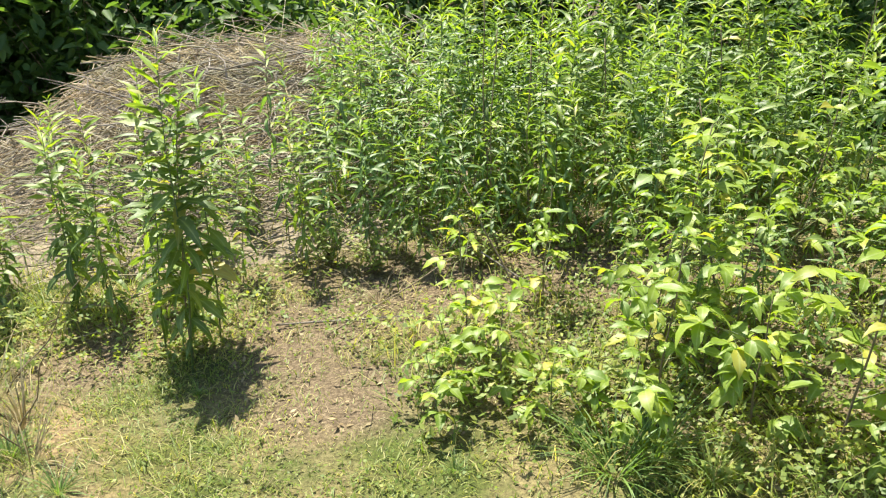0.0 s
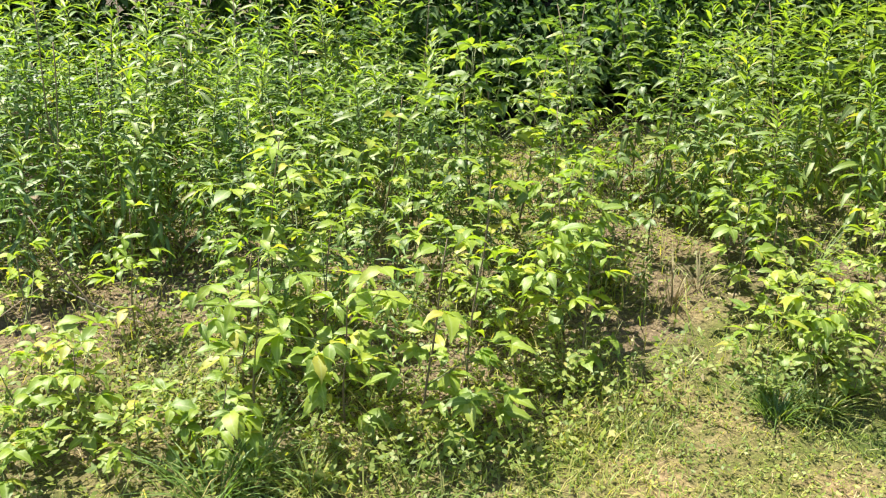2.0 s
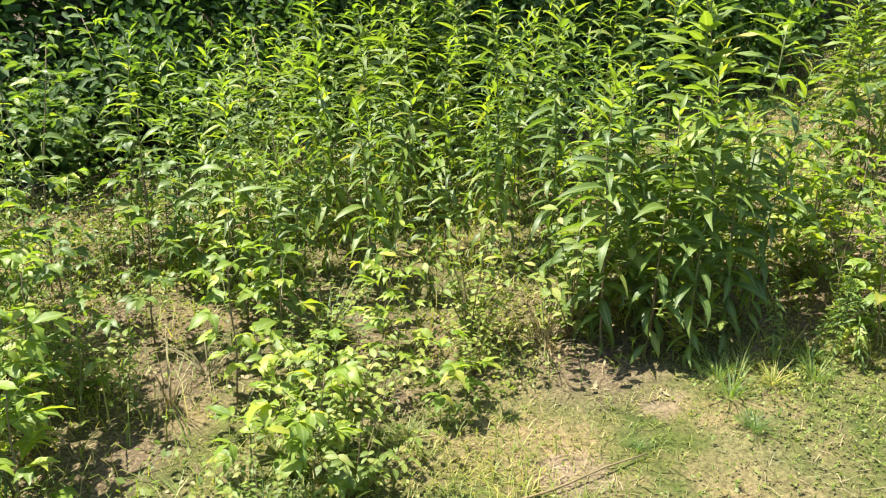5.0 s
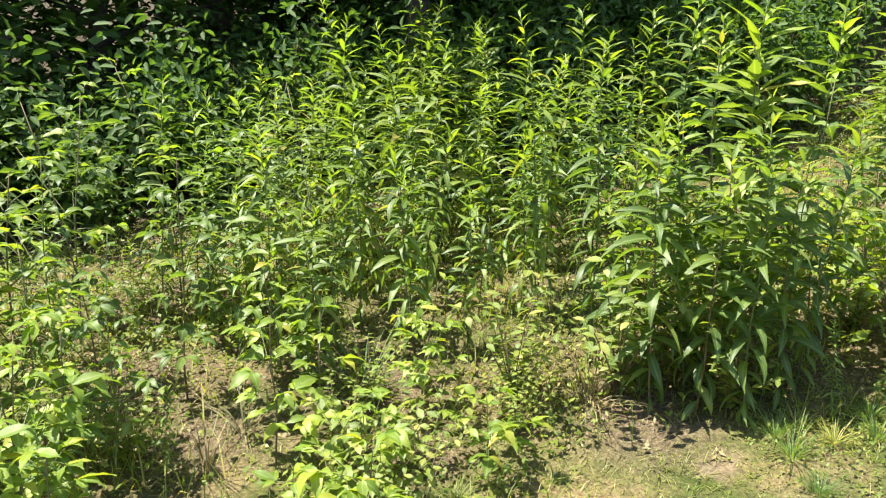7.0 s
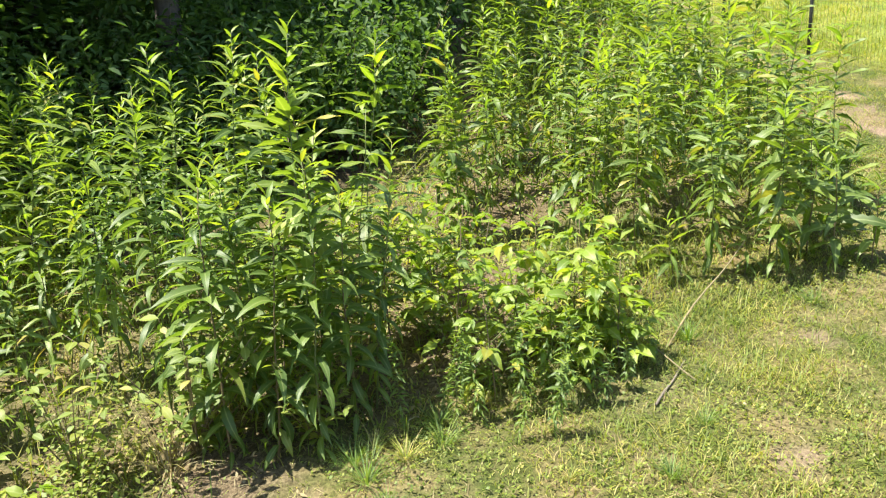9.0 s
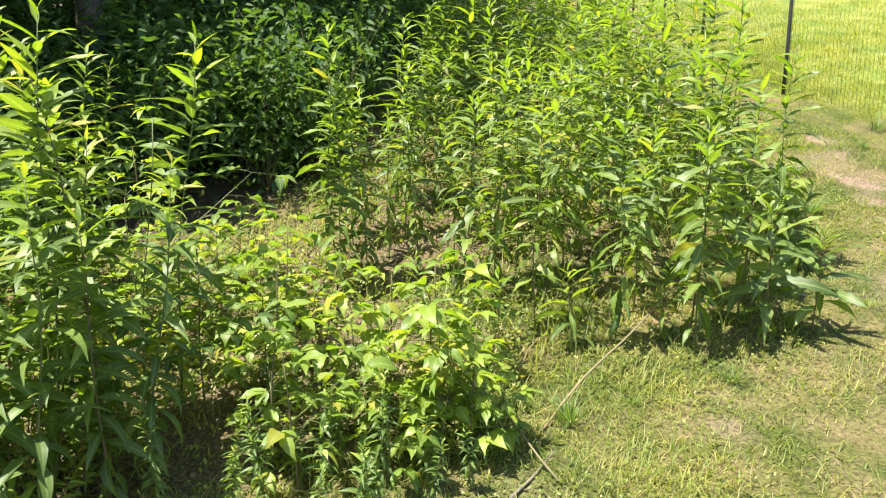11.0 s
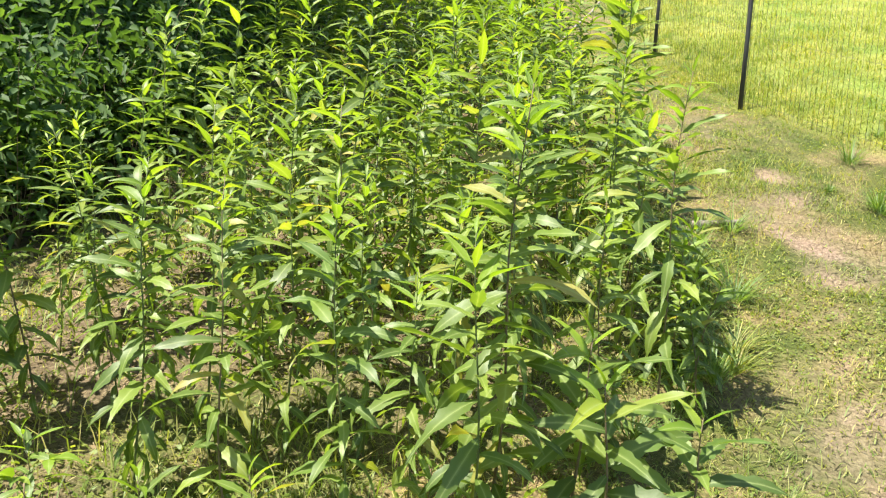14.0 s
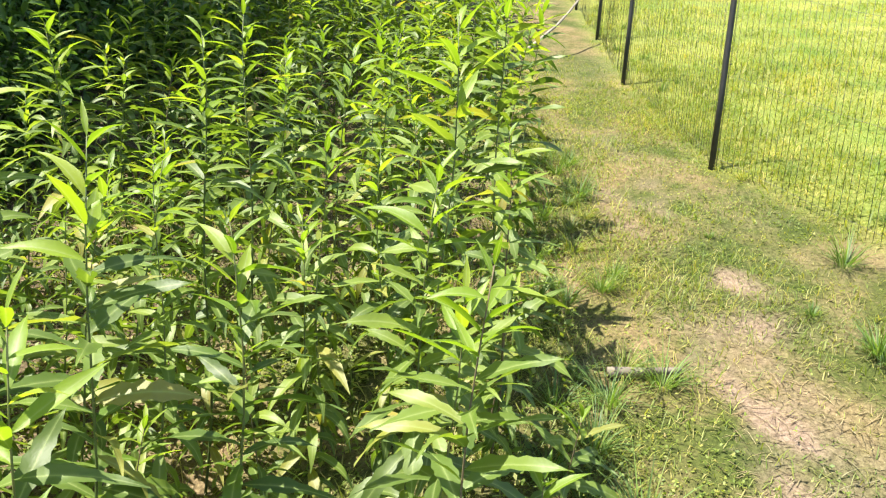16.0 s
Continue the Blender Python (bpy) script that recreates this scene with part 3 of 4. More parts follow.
def joined_stand(name, kind, spots, lo, hi, label):
    """Many plants past counting as one object."""
    data = []
    for e in kind.forms:
        data.append([(np.array([v.co[:] for v in o.data.vertices]), [tuple(p.vertices) for p in o.data.polygons], [p.material_index for p in o.data.polygons], o.data.materials[:]) for o in e.children])
    mats, V, F, S, k = [], [], [], [], 0
    for x, y in spots:
        m = np.array(pose(x, y, gz(x, y) - 0.004, rng.normal() * 4, rng.normal() * 4, rng.rand() * 360)) @ np.diag([1, 1, 1, 1])
        s = rng.uniform(lo, hi)
        for v, f, sl, ms in data[rng.randint(len(data))]:
            V.append(v * s @ m[:3, :3].T + m[:3, 3])
            F += [tuple(i + k for i in q) for q in f]
            for mt in ms:
                if mt not in mats:
                    mats.append(mt)
            S += [mats.index(ms[i]) for i in sl]
            k += len(v)
    return tagged(new(name, mesh_of(name, np.concatenate(V), F, mats, S)), label, "weeds", "", "stuff")


hero = Kind([tall_weed("goldenrod", 1.15, 50, 0.19, True), tall_weed("goldenrod", 1.28, 54, 0.185, True), tall_weed("goldenrod", 0.95, 42, 0.2, True), tall_weed("goldenrod", 1.1, 48, 0.18, True)],
            "weed", "tall goldenrod stems")
gold = Kind([tall_weed("goldenrod", h, n, s, False) for h, n, s in ((1.1, 56, 0.175), (1.2, 60, 0.17), (1.0, 52, 0.175), (1.25, 62, 0.165), (0.9, 46, 0.175))], "weed", "tall goldenrod stems")
fine = Kind([tall_weed("narrow_leaved_weed", h, n, s, False, True, 1.1, (M_FINE, M_TIP)) for h, n, s in ((1.0, 60, 0.14), (1.1, 66, 0.135), (0.9, 54, 0.145), (1.2, 68, 0.135), (0.8, 48, 0.14))],
            "weed", "narrow-leaved weed stand")
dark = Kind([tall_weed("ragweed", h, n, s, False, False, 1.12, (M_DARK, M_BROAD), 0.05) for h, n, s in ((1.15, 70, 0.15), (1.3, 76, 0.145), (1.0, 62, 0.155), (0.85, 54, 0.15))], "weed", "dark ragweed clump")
short = Kind([tall_weed("goldenrod", 0.5, 22, 0.19, True), tall_weed("goldenrod", 0.42, 19, 0.195, True)], "weed", "short young goldenrod")

# single plants that stand out
for x, y, s, f in ((-1.02, 2.86, 1.1, 1), (-1.06, 2.99, 1.05, 0), (-0.98, 3.12, 0.95, 1), (-1.12, 3.14, 0.92, 3), (-1.2, 3.05, 0.9, 1), (-1.75, 3.45, 0.98, 2), (-1.68, 3.6, 0.85, 0), (-1.82, 3.6, 0.8, 3), (-2.2, 3.7, 0.75, 2), (-2.3, 3.5, 0.7, 1), (-2.12, 3.4, 0.65, 0),
                   
                   (4.12, 1.08, 1.22, 1), (4.26, 1.0, 1.18, 0), (4.68, 1.0, 1.16, 1), (6.0, 0.86, 1.0, 1), (6.1, 0.72, 0.98, 0), (5.92, 0.78, 0.95, 3),
                   (5.72, -0.23, 0.92, 0), (5.63, -0.61, 0.93, 3), (5.84, -0.95, 1.14, 0), (5.66, -0.95, 1.0, 2), (6.17, -0.92, 0.95, 1), (6.28, -0.69, 0.9, 2), (6.5, -0.7, 1.05, 1), (6.2, -1.2, 0.8, 0),
                   (6.58, -1.42, 0.98, 0), (6.85, -1.3, 1.0, 2), (5.97, -0.68, 0.75, 2), (6.05, -0.25, 0.95, 1), (5.85, 0.15, 0.95, 3), (6.35, -0.3, 1.0, 0), (6.7, -0.95, 1.05, 3),
                   (7.2, -1.2, 1.1, 1), (7.55, -1.28, 1.0, 0), (8.0, -1.2, 1.12, 1), (8.4, -1.12, 1.1, 0), (7.0, -1.16, 1.02, 3)):
    hero.put(x, y, s, "tall green goldenrod with drooping lance-shaped leaves", f, 0.03)
    taken.append((x, y))
for x, y, s in ((5.98, -1.16, 1.35), (5.84, -1.27, 1.3), (5.88, -1.47, 1.1), (6.62, -1.55, 0.8), (7.45, -1.5, 0.85), (7.75, -1.25, 1.2), (6.75, -1.52, 0.95), (7.05, -1.55, 0.8), (5.55, -0.42, 0.8), (5.72, -0.8, 0.7), (6.35, -1.25, 0.8), (6.9, -1.45, 0.8), (7.15, -1.5, 0.9), (5.5, -0.1, 0.8), (5.6, 0.3, 0.7)):
    short.put(x, y, s, "short young goldenrod with arching toothed leaves", None, 0.08)
    taken.append((x, y))
# the near flank of the stand beside the path
for x, y in scatter(5.7, 8.2, -1.5, 0.3, 0.23, lambda x, y: y > edge(x) + 0.15 and y < edge(x) + 1.0, 1500, 11, taken):
    (hero if x < 6.4 and y < edge(x) + 0.42 else gold).put(x, y, rng.uniform(0.42, 0.88) + 0.36 * min(1, (y - edge(x)) / 0.8), "tall green goldenrod with drooping lance-shaped leaves", None, 0.07)
far_gold = []
for x, y in scatter(6.0, 13.5, -1.4, 2.6, 0.235, lambda x, y: y > edge(x) + 0.1 and y < np.interp(x, [6, 7.2, 8.5, 10, 14], [1.0, 1.0, 1.05, 1.35, 2.3]), 3000, 12, taken):
    far_gold.append((x, y)) if x > 8.6 else gold.put(x, y, rng.uniform(0.72, 1.14), "tall goldenrod in a dense sunlit stand", None, 0.07)
gold_left = scatter(-3.2, -0.5, 3.15, 4.9, 0.22, lambda x, y: y > 3.3 + 0.3 * (x > -1.3), 400, 14, taken)
for x, y in gold_left[:28]:
    gold.put(x, y, rng.uniform(0.45, 0.9), "goldenrod half grown in dry grass", None, 0.08)
# dense narrow-leaved stand
far_fine = []
for x, y in scatter(-0.9, 3.3, 3.75, 6.6, 0.155, lambda x, y: y > 3.85 - 0.25 * x * (x > 0.6) + 0.18 * waves(x, y, 2.5, 41) and y < 6.5 - 0.6 * max(0, x - 1.0) and x < 2.5 + 0.3 * waves(x, y, 3, 44), 5000, 15, taken):
    far_fine.append((x, y)) if y > 5.3 else (fine if rng.rand() < 0.75 else gold).put(x, y, rng.uniform(0.72, 1.12) + 0.1 * (y > 4.4), "slender weed with narrow grey-green leaves in a dense stand", None, 0.06)
for x, y in scatter(3.2, 5.9, 1.7, 4.4, 0.2, lambda x, y: y > 2.0 + 0.5 * (x < 3.7) and y < min(5.6 - 0.5 * (x - 2.4), 3.7 + 0.9 * max(0, x - 4.0)), 2600, 16, taken):
    (gold if rng.rand() < 0.65 else fine).put(x, y, rng.uniform(0.6, 1.0) + 0.2 * min(1, max(0, x - 3.6)), "slender weed with lance-shaped green leaves in a dense stand", None, 0.07)
for x, y in scatter(3.8, 5.0, 0.6, 2.0, 0.15, lambda x, y: ((x - 4.12) / 0.36) ** 2 + ((y - 1.22) / 0.42) ** 2 < 1, 1200, 17, taken):
    dark.put(x, y, rng.uniform(0.95, 1.28), "dark green ragweed with broad leaves in a thick clump", None, 0.07)
# dark short plants put the shade beneath the brambles into leaf colour
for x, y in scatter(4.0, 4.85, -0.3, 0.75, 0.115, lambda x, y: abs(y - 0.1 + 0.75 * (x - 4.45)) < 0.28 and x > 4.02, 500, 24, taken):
    dark.put(x, y, rng.uniform(0.24, 0.42), "short dark green ragweed standing in for shade at the foot of the clump", None, 0.12)
for x, y in scatter(0.75, 3.2, 2.35, 3.75, 0.225, lambda x, y: y > edge(x) + 0.35 and dry_spots(np.float64(x), np.float64(y)) < 0.5, 420, 25, taken):
    (fine if rng.rand() < 0.7 else gold).put(x, y, rng.uniform(0.35, 0.75), "half-grown slender weed among the brambles", None, 0.1)
joined_stand("goldenrod_stand", gold, far_gold, 0.85, 1.12, "dense stand of tall goldenrod along the path")
joined_stand("narrow_weed_stand", fine, far_fine, 0.95, 1.3, "dense stand of slender narrow-leaved weeds")
for k in (hero, gold, fine, dark, short):
    k.clean()

# ---- broad-leaved weeds ----
broad = Kind([broad_weed("bramble", 0.5, 9, 0.145, 2), broad_weed("bramble", 0.65, 12, 0.135, 2), broad_weed("bramble", 0.36, 8, 0.14, 2), broad_weed("bramble", 0.8, 14, 0.13, 2)], "weed", "brambles at the edge of the grass")
for x, y, s, f in ((-0.02, 2.36, 0.75, 2), (0.2, 2.5, 0.8, 0), (0.72, 2.3, 1.0, 1), (1.0, 2.2, 0.95, 0), (1.2, 2.02, 1.1, 1), (1.45, 2.2, 1.0, 3), (0.1, 2.9, 0.85, 1), (0.9, 2.85, 1.15, 3),
                   (1.15, 3.0, 1.2, 3), (0.45, 3.25, 0.9, 1), (1.7, 2.6, 1.0, 1), (2.55, 1.62, 0.8, 0), (2.75, 2.2, 0.9, 1), (1.95, 2.4, 0.9, 3), (3.15, 1.58, 0.8, 2), (2.0, 3.1, 1.2, 3), (2.4, 3.4, 1.25, 3), (1.6, 3.4, 1.15, 3),
                   (2.02, 2.39, 1.05, 1), (2.28, 2.9, 1.1, 3), (2.5, 1.85, 0.85, 2), (1.92, 2.12, 1.0, 0), (2.2, 2.62, 1.0, 1), (4.66, -0.14, 0.9, 0), (4.78, -0.2, 0.8, 2), (4.82, 0.0, 0.95, 1), (4.45, 0.1, 0.8, 2), (4.3, 0.35, 0.9, 0), (4.7, 0.9, 1.0, 1), (4.9, 0.72, 0.95, 0), (4.95, 1.3, 1.0, 3), (5.2, 0.68, 0.9, 1), (4.75, 0.3, 1.15, 2), (4.85, 0.05, 1.05, 0), (4.55, 0.55, 1.0, 1), (5.1, 0.75, 1.0, 1), (4.62, 0.15, 0.95, 2), (4.7, -0.02, 0.9, 2), (5.0, 0.25, 1.0, 0), (5.3, 1.0, 1.1, 0), (4.95, 0.55, 0.9, 1), (0.35, 2.25, 0.8, 2), (0.55, 2.15, 0.75, 0), (1.35, 1.95, 0.9, 2), (0.05, 2.6, 0.8, 2), (0.75, 2.6, 0.9, 1), (1.0, 2.5, 1.0, 1), (2.9, 1.95, 0.8, 2), (3.05, 2.3, 0.9, 0), (3.3, 1.9, 0.8, 2), (3.2, 2.65, 0.9, 1), (2.75, 1.8, 0.7, 0), (3.45, 2.1, 0.8, 1)):
    broad.put(x, y, s, "yellow-green bramble with toothed oval leaflets", f, 0.08)
    taken.append((x, y))
for x, y in scatter(4.3, 6.0, -0.2, 2.3, 0.29, lambda x, y: y > edge(x) + 0.12 and x + y < 7.4, 260, 19, taken):
    broad.put(x, y, rng.uniform(0.8, 1.25), "yellow-green bramble with toothed oval leaflets", None, 0.1)
broad.clean()
elder = Kind([broad_weed("elder_sapling", 1.15, 17, 0.135, 3, M_DARK), broad_weed("elder_sapling", 1.3, 19, 0.135, 4, M_DARK), broad_weed("elder_sapling", 0.95, 15, 0.14, 3, M_DARK)], "weed", "tall leafy saplings among the weeds")
for x, y in scatter(1.9, 3.9, 2.7, 4.5, 0.41, lambda x, y: y > 3.0 - 0.35 * (x - 2) and y < 4.5 - 0.4 * (x - 2), 300, 23):
    elder.put(x, y, rng.uniform(0.8, 1.25), "tall leafy sapling with green oval leaflets and bright tips", None, 0.07)
for x, y, s in ((1.25, 2.75, 0.7), (0.85, 3.15, 0.75), (1.6, 3.05, 0.8), (2.35, 2.55, 0.7), (4.35, 0.95, 0.95), (4.5, 1.45, 1.0)):
    elder.put(x, y, s, "tall leafy sapling with green oval leaflets and bright tips", None, 0.07)
elder.clean()
bush = Kind([small_shrub("small_leaved_shrub", 0.42, 16, 0.05, M_LOW) for _ in range(3)], "shrub", "small-leaved shrubs in the weeds")
for x, y, s in ((3.85, 1.42, 1.35), (4.05, 1.15, 1.2), (3.6, 1.75, 1.1), (3.95, 1.0, 0.9), (2.75, 1.72, 0.9), (3.0, 1.75, 0.7), (2.6, 1.5, 0.8), (4.2, 1.05, 0.7), (1.75, 2.05, 0.7), (0.55, 2.45, 0.6), (-0.35, 3.75, 0.7), (-0.6, 3.95, 0.7), (0.2, 3.8, 0.7), (4.9, 0.75, 0.8), (2.35, 1.65, 0.6), (2.95, 2.1, 0.7), (3.4, 1.6, 0.6), (3.25, 2.2, 0.8), (2.5, 2.7, 0.8), (4.45, 0.5, 0.6), (4.7, 0.4, 0.6)):
    bush.put(x, y, s, "low shrub with small oval pale green leaves", None, 0.08)
bush.clean()

# ---- grass tufts and dry stalks ----
tufts = Kind([grass_tuft("grass_tuft", 0.30, 80, M_FINE), grass_tuft("grass_tuft", 0.24, 70, M_GRASS, 0.9), grass_tuft("grass_tuft", 0.34, 70, M_FINE, 0.8)], "grass", "tufts of longer grass")
for x, y, s in ((0.52, 2.0, 1.0), (0.66, 2.08, 0.9), (0.8, 1.95, 0.8), (3.75, 0.72, 0.55), (3.9, 0.62, 0.6), (4.15, 0.55, 0.5), (3.85, 0.8, 0.5), (4.0, 0.5, 0.5), (3.6, 0.6, 0.45), (4.3, 0.4, 0.5), (3.95, 0.75, 0.5), (5.0, -0.45, 0.7), (6.85, -1.62, 0.9), (6.95, -1.7, 1.0), (7.1, -1.72, 0.8), (7.5, -1.75, 0.9),
                (2.3, 1.55, 0.8), (2.45, 1.5, 0.9), (5.6, -1.9, 0.6), (8.2, -1.8, 0.8), (-1.5, 2.3, 0.6), (7.0, -2.65, 0.8), (8.6, -2.6, 0.8), (9.3, -2.6, 0.8), (3.3, 2.3, 1.0)):
    tufts.put(x, y, s, "tuft of long green grass", None, 0.05)
for x, y in scatter(-2.2, 9.5, -2.8, 3.0, 0.34, lambda x, y: y < edge(x) + 0.1 and bare_soil(x, y) < 0.4, 190, 81)[:75]:
    tufts.put(x, y, rng.uniform(0.22, 0.5), "small tuft of green grass in the turf", None, 0.1)
for x, y in scatter(8.3, 15, -4, -0.4, 0.2, lambda x, y: 0.3 < field_grass_mask(x, y) < 1.0 or abs(y + 0.25 - np.interp(x, [8.87, 10.39, 12.27, 18.2], [-3.33, -2.05, -1.42, -0.1])) < 0.25, 260, 82)[:80]:
    tufts.put(x, y, rng.uniform(0.3, 0.6), "tuft of lush green grass along the fence", None, 0.1)
for x, y in scatter(6.2, 10.5, -2.0, -0.7, 0.13, lambda x, y: edge(x) - 0.32 < y < edge(x) + 0.02, 500, 83)[:46]:
    tufts.put(x, y, rng.uniform(0.35, 0.75), "tuft of long green grass at the foot of the weeds", None, 0.12)
tufts.clean()
dry_tufts = Kind([grass_tuft("straw_tuft", 0.42, 26, M_STRAW, 0.35), grass_tuft("straw_tuft", 0.3, 30, M_STRAW, 0.8)], "grass", "dead straw tufts")
for x, y, s in ((3.72, 1.46, 1.0), (3.78, 1.5, 0.9), (2.6, 2.4, 0.8), (-1.55, 2.5, 0.9), (-1.75, 2.6, 1.0), (-0.3, 3.4, 0.7), (-1.4, 2.25, 0.8), (5.2, -0.2, 0.6), (2.85, 2.5, 0.9)):
    dry_tufts.put(x, y, s, "tuft of bleached dead straw", None, 0.08)
dry_tufts.clean()


def stick(name, a, b, r, label, mat=M_STICK, sag=0.0, wobble=0.012, sides=7):
    a, b = Vector(a), Vector(b)
    n = 9
    L = (b - a).length
    pts = [np.array(a.lerp(b, t)) + wobble * L * np.array([math.sin(7 * t + a.x), math.cos(6 * t + a.y), 0.5 * math.sin(9 * t)]) * math.sin(math.pi * t) - np.array([0, 0, sag * 4 * t * (1 - t)]) for t in np.linspace(0, 1, n)]
    v, f = tube(pts, np.linspace(r, r * 0.55, n), sides)
    ob = new(name, mesh_of(name, v, f, mat))
    return tagged(ob, label, "stick")


def on(x, y, up=0.0):
    return (x, y, gz(x, y) + up)


stick("fallen_branch", on(8.20, -1.60, 0.025), on(8.27, -1.86, 0.03), 0.022, "short grey weathered branch lying in grass beside the path")
stick("dead_stalk", on(4.92, -0.36, 0.005), (5.9, -0.88, 0.72), 0.005, "long pale dead stalk leaning up out of the grass", M_STRAW, -0.04)
stick("dead_stalk", on(4.55, -0.45, 0.02), on(5.0, -0.1, 0.10), 0.004, "thin pale dead stalk fallen across the grass", M_STRAW)
stick("dead_twig", on(4.35, -0.28, 0.012), on(4.75, -0.42, 0.015), 0.006, "dry grey twig lying in the grass")
stick("dead_stalk", on(2.75, 1.15, 0.015), on(3.3, 0.85, 0.015), 0.005, "thin pale dead stalk fallen across the grass", M_STRAW)
stick("dead_twig", on(-0.75, 3.2, 0.02), on(-0.05, 3.2, 0.02), 0.005, "dry grey twig lying on the straw")
stick("dead_twig", on(-0.5, 3.05, 0.015), on(0.3, 3.75, 0.22), 0.0035, "thin brown twig lying on the straw", M_DSTEM)
stick("dead_twig", on(0.35, 3.4, 0.01), (0.1, 3.6, gz(0.1, 3.6) + 0.5), 0.005, "thin bare brown twig standing among the weeds", M_DSTEM)
stick("leaning_pole", on(12.2, -0.38, 0.0), (14.18, -1.0, gz(14.2, -1.0) + 0.62), 0.016, "thin grey pole leaning from the weeds against the wire fence")
for x0, y0, x1, y1, zt in ((-1.62, 2.55, -1.75, 2.35, 0.45), (-1.55, 2.45, -1.3, 2.3, 0.4), (-1.7, 2.5, -1.55, 2.2, 0.5), (-1.45, 2.35, -1.62, 2.15, 0.34), (-1.75, 2.75, -1.35, 2.7, 0.5), (-1.5, 2.2, -1.42, 2.1, 0.38)):
    stick("dead_stalk", on(x0, y0, -0.01), (x1, y1, gz(x1, y1) + zt), 0.0035, "bare brown dead weed stalk", M_DSTEM, 0, 0.03, 4)

def dead_leaf(x, y, size, turn):
    """A pale curled leaf lying on the turf."""
    v, f = leaf(size, size * 0.5, 0.9, 0.5, 8, 0.42, 0.1, 0.5, 0.12, turn, 1.3)
    ob = new("dead_leaf", leaf_mesh("dead_leaf", turned(v, turn, 0.35, 0.2), f, M_PALE))
    ob.matrix_basis = pose(x, y, gz(x, y) + 0.025)
    return tagged(ob, "pale curled dead leaf lying on the turf", "leaf")


for x, y, size, turn in ((2.46, 1.06, 0.055, 0.4), (4.14, 0.62, 0.06, 2.2), (4.35, -0.62, 0.05, 1.1), (2.2, 1.1, 0.05, 3.0)):
    dead_leaf(x, y, size, turn)

for k in range(16):
    x, y = 0.2 + 2.6 * rng.rand(), 3.9 + 1.3 * rng.rand()
    stick("dead_stalk", on(x, y, -0.01), (x + rng.normal() * 0.06, y + rng.normal() * 0.06, gz(x, y) + rng.uniform(0.95, 1.35)), 0.005, "bare dark brown stalk standing above the weeds", M_DSTEM, 0, 0.01, 5)

# ---- brush pile of cut stalks behind the first weeds ----
pile = root("brush_pile")
pr = np.random.RandomState(8)


def pile_top(x, y):
    return 1.03 * math.exp(-((x + 1.7) / 1.9) ** 4 - ((y - 7.2) / 1.9) ** 2)


pb = Build()
for k in range(3400):
    cx, cy = pr.normal(-1.7, 1.05), pr.normal(6.0, 0.85)
    az, L = pr.normal(0.1, 0.75), pr.uniform(0.25, 1.1)
    slope = (pile_top(cx + 0.1 * math.cos(az), cy + 0.1 * math.sin(az)) - pile_top(cx - 0.1 * math.cos(az), cy - 0.1 * math.sin(az))) / 0.2
    d = np.array([math.cos(az), math.sin(az), slope + pr.normal(0, 0.22)])
    c = np.array([cx, cy, gz(cx, cy) + pile_top(cx, cy) * (0.72 + 0.28 * pr.rand()) + 0.03])
    pts = [c + d * L * (t - 0.5) + np.array([0, 0, 0.12 * L * (0.25 - (t - 0.5) ** 2)]) + pr.normal(size=3) * 0.012 for t in np.linspace(0, 1, 4)]
    v, f = tube(pts, np.linspace(0.004, 0.0016, 4) * pr.uniform(0.6, 1.5), 3)
    pb.add(v, f, pr.choice(3, p=[0.4, 0.22, 0.38]))
mx, my = np.meshgrid(np.linspace(-5, 1, 41), np.linspace(3.6, 9.5, 41), indexing="ij")
mz = height(mx, my) + 1.03 * np.exp(-((mx + 1.7) / 1.9) ** 4 - ((my - 7.2) / 1.9) ** 2) * (0.82 + 0.12 * waves(mx, my, 5, 77)) - 0.05
mi = (np.arange(40)[:, None] * 41 + np.arange(40)[None, :]).ravel()
part("straw_mat", quads_mesh("straw_mat", np.stack([mx, my, mz], 2).reshape(-1, 3), np.stack([mi, mi + 41, mi + 42, mi + 1], 1), M_HEAP), pile, "matted dry stalks")
tagged(part("dry_brush", pb.mesh("dry_brush", [M_STRAW, M_STICK, M_PALE]), pile), kind="stuff")
for k in range(34):
    a0 = np.array([pr.normal(-1.8, 0.9), pr.normal(6.1, 0.6), 0])
    a0[2] = gz(a0[0], a0[1]) + pile_top(a0[0], a0[1]) * 0.95 + pr.uniform(0.0, 0.15)
    az = pr.rand() * 6.283
    L = pr.uniform(0.7, 1.5)
    pts = [a0 + np.array([math.cos(az) * L * t, math.sin(az) * L * t, 0.35 * L * t * (1 - 0.6 * t)]) + pr.normal(size=3) * 0.02 for t in np.linspace(0, 1, 7)]
    bb = Build()
    bb.add(*tube(pts, np.linspace(0.008, 0.002, 7), 5))
    for q in (2, 3, 4, 5):
        s = az + pr.choice([-0.7, 0.7])
        tw = [pts[q] + np.array([math.cos(s), math.sin(s), 0.25]) * t * L * 0.25 for t in np.linspace(0, 1, 4)]
        bb.add(*tube(tw, np.linspace(0.005, 0.0015, 4), 4))
    part("branch", bb.mesh("branch", [M_STICK]), pile)
tagged(pile, "pile of dry grey cut stalks and branches behind the weeds", "brush pile")

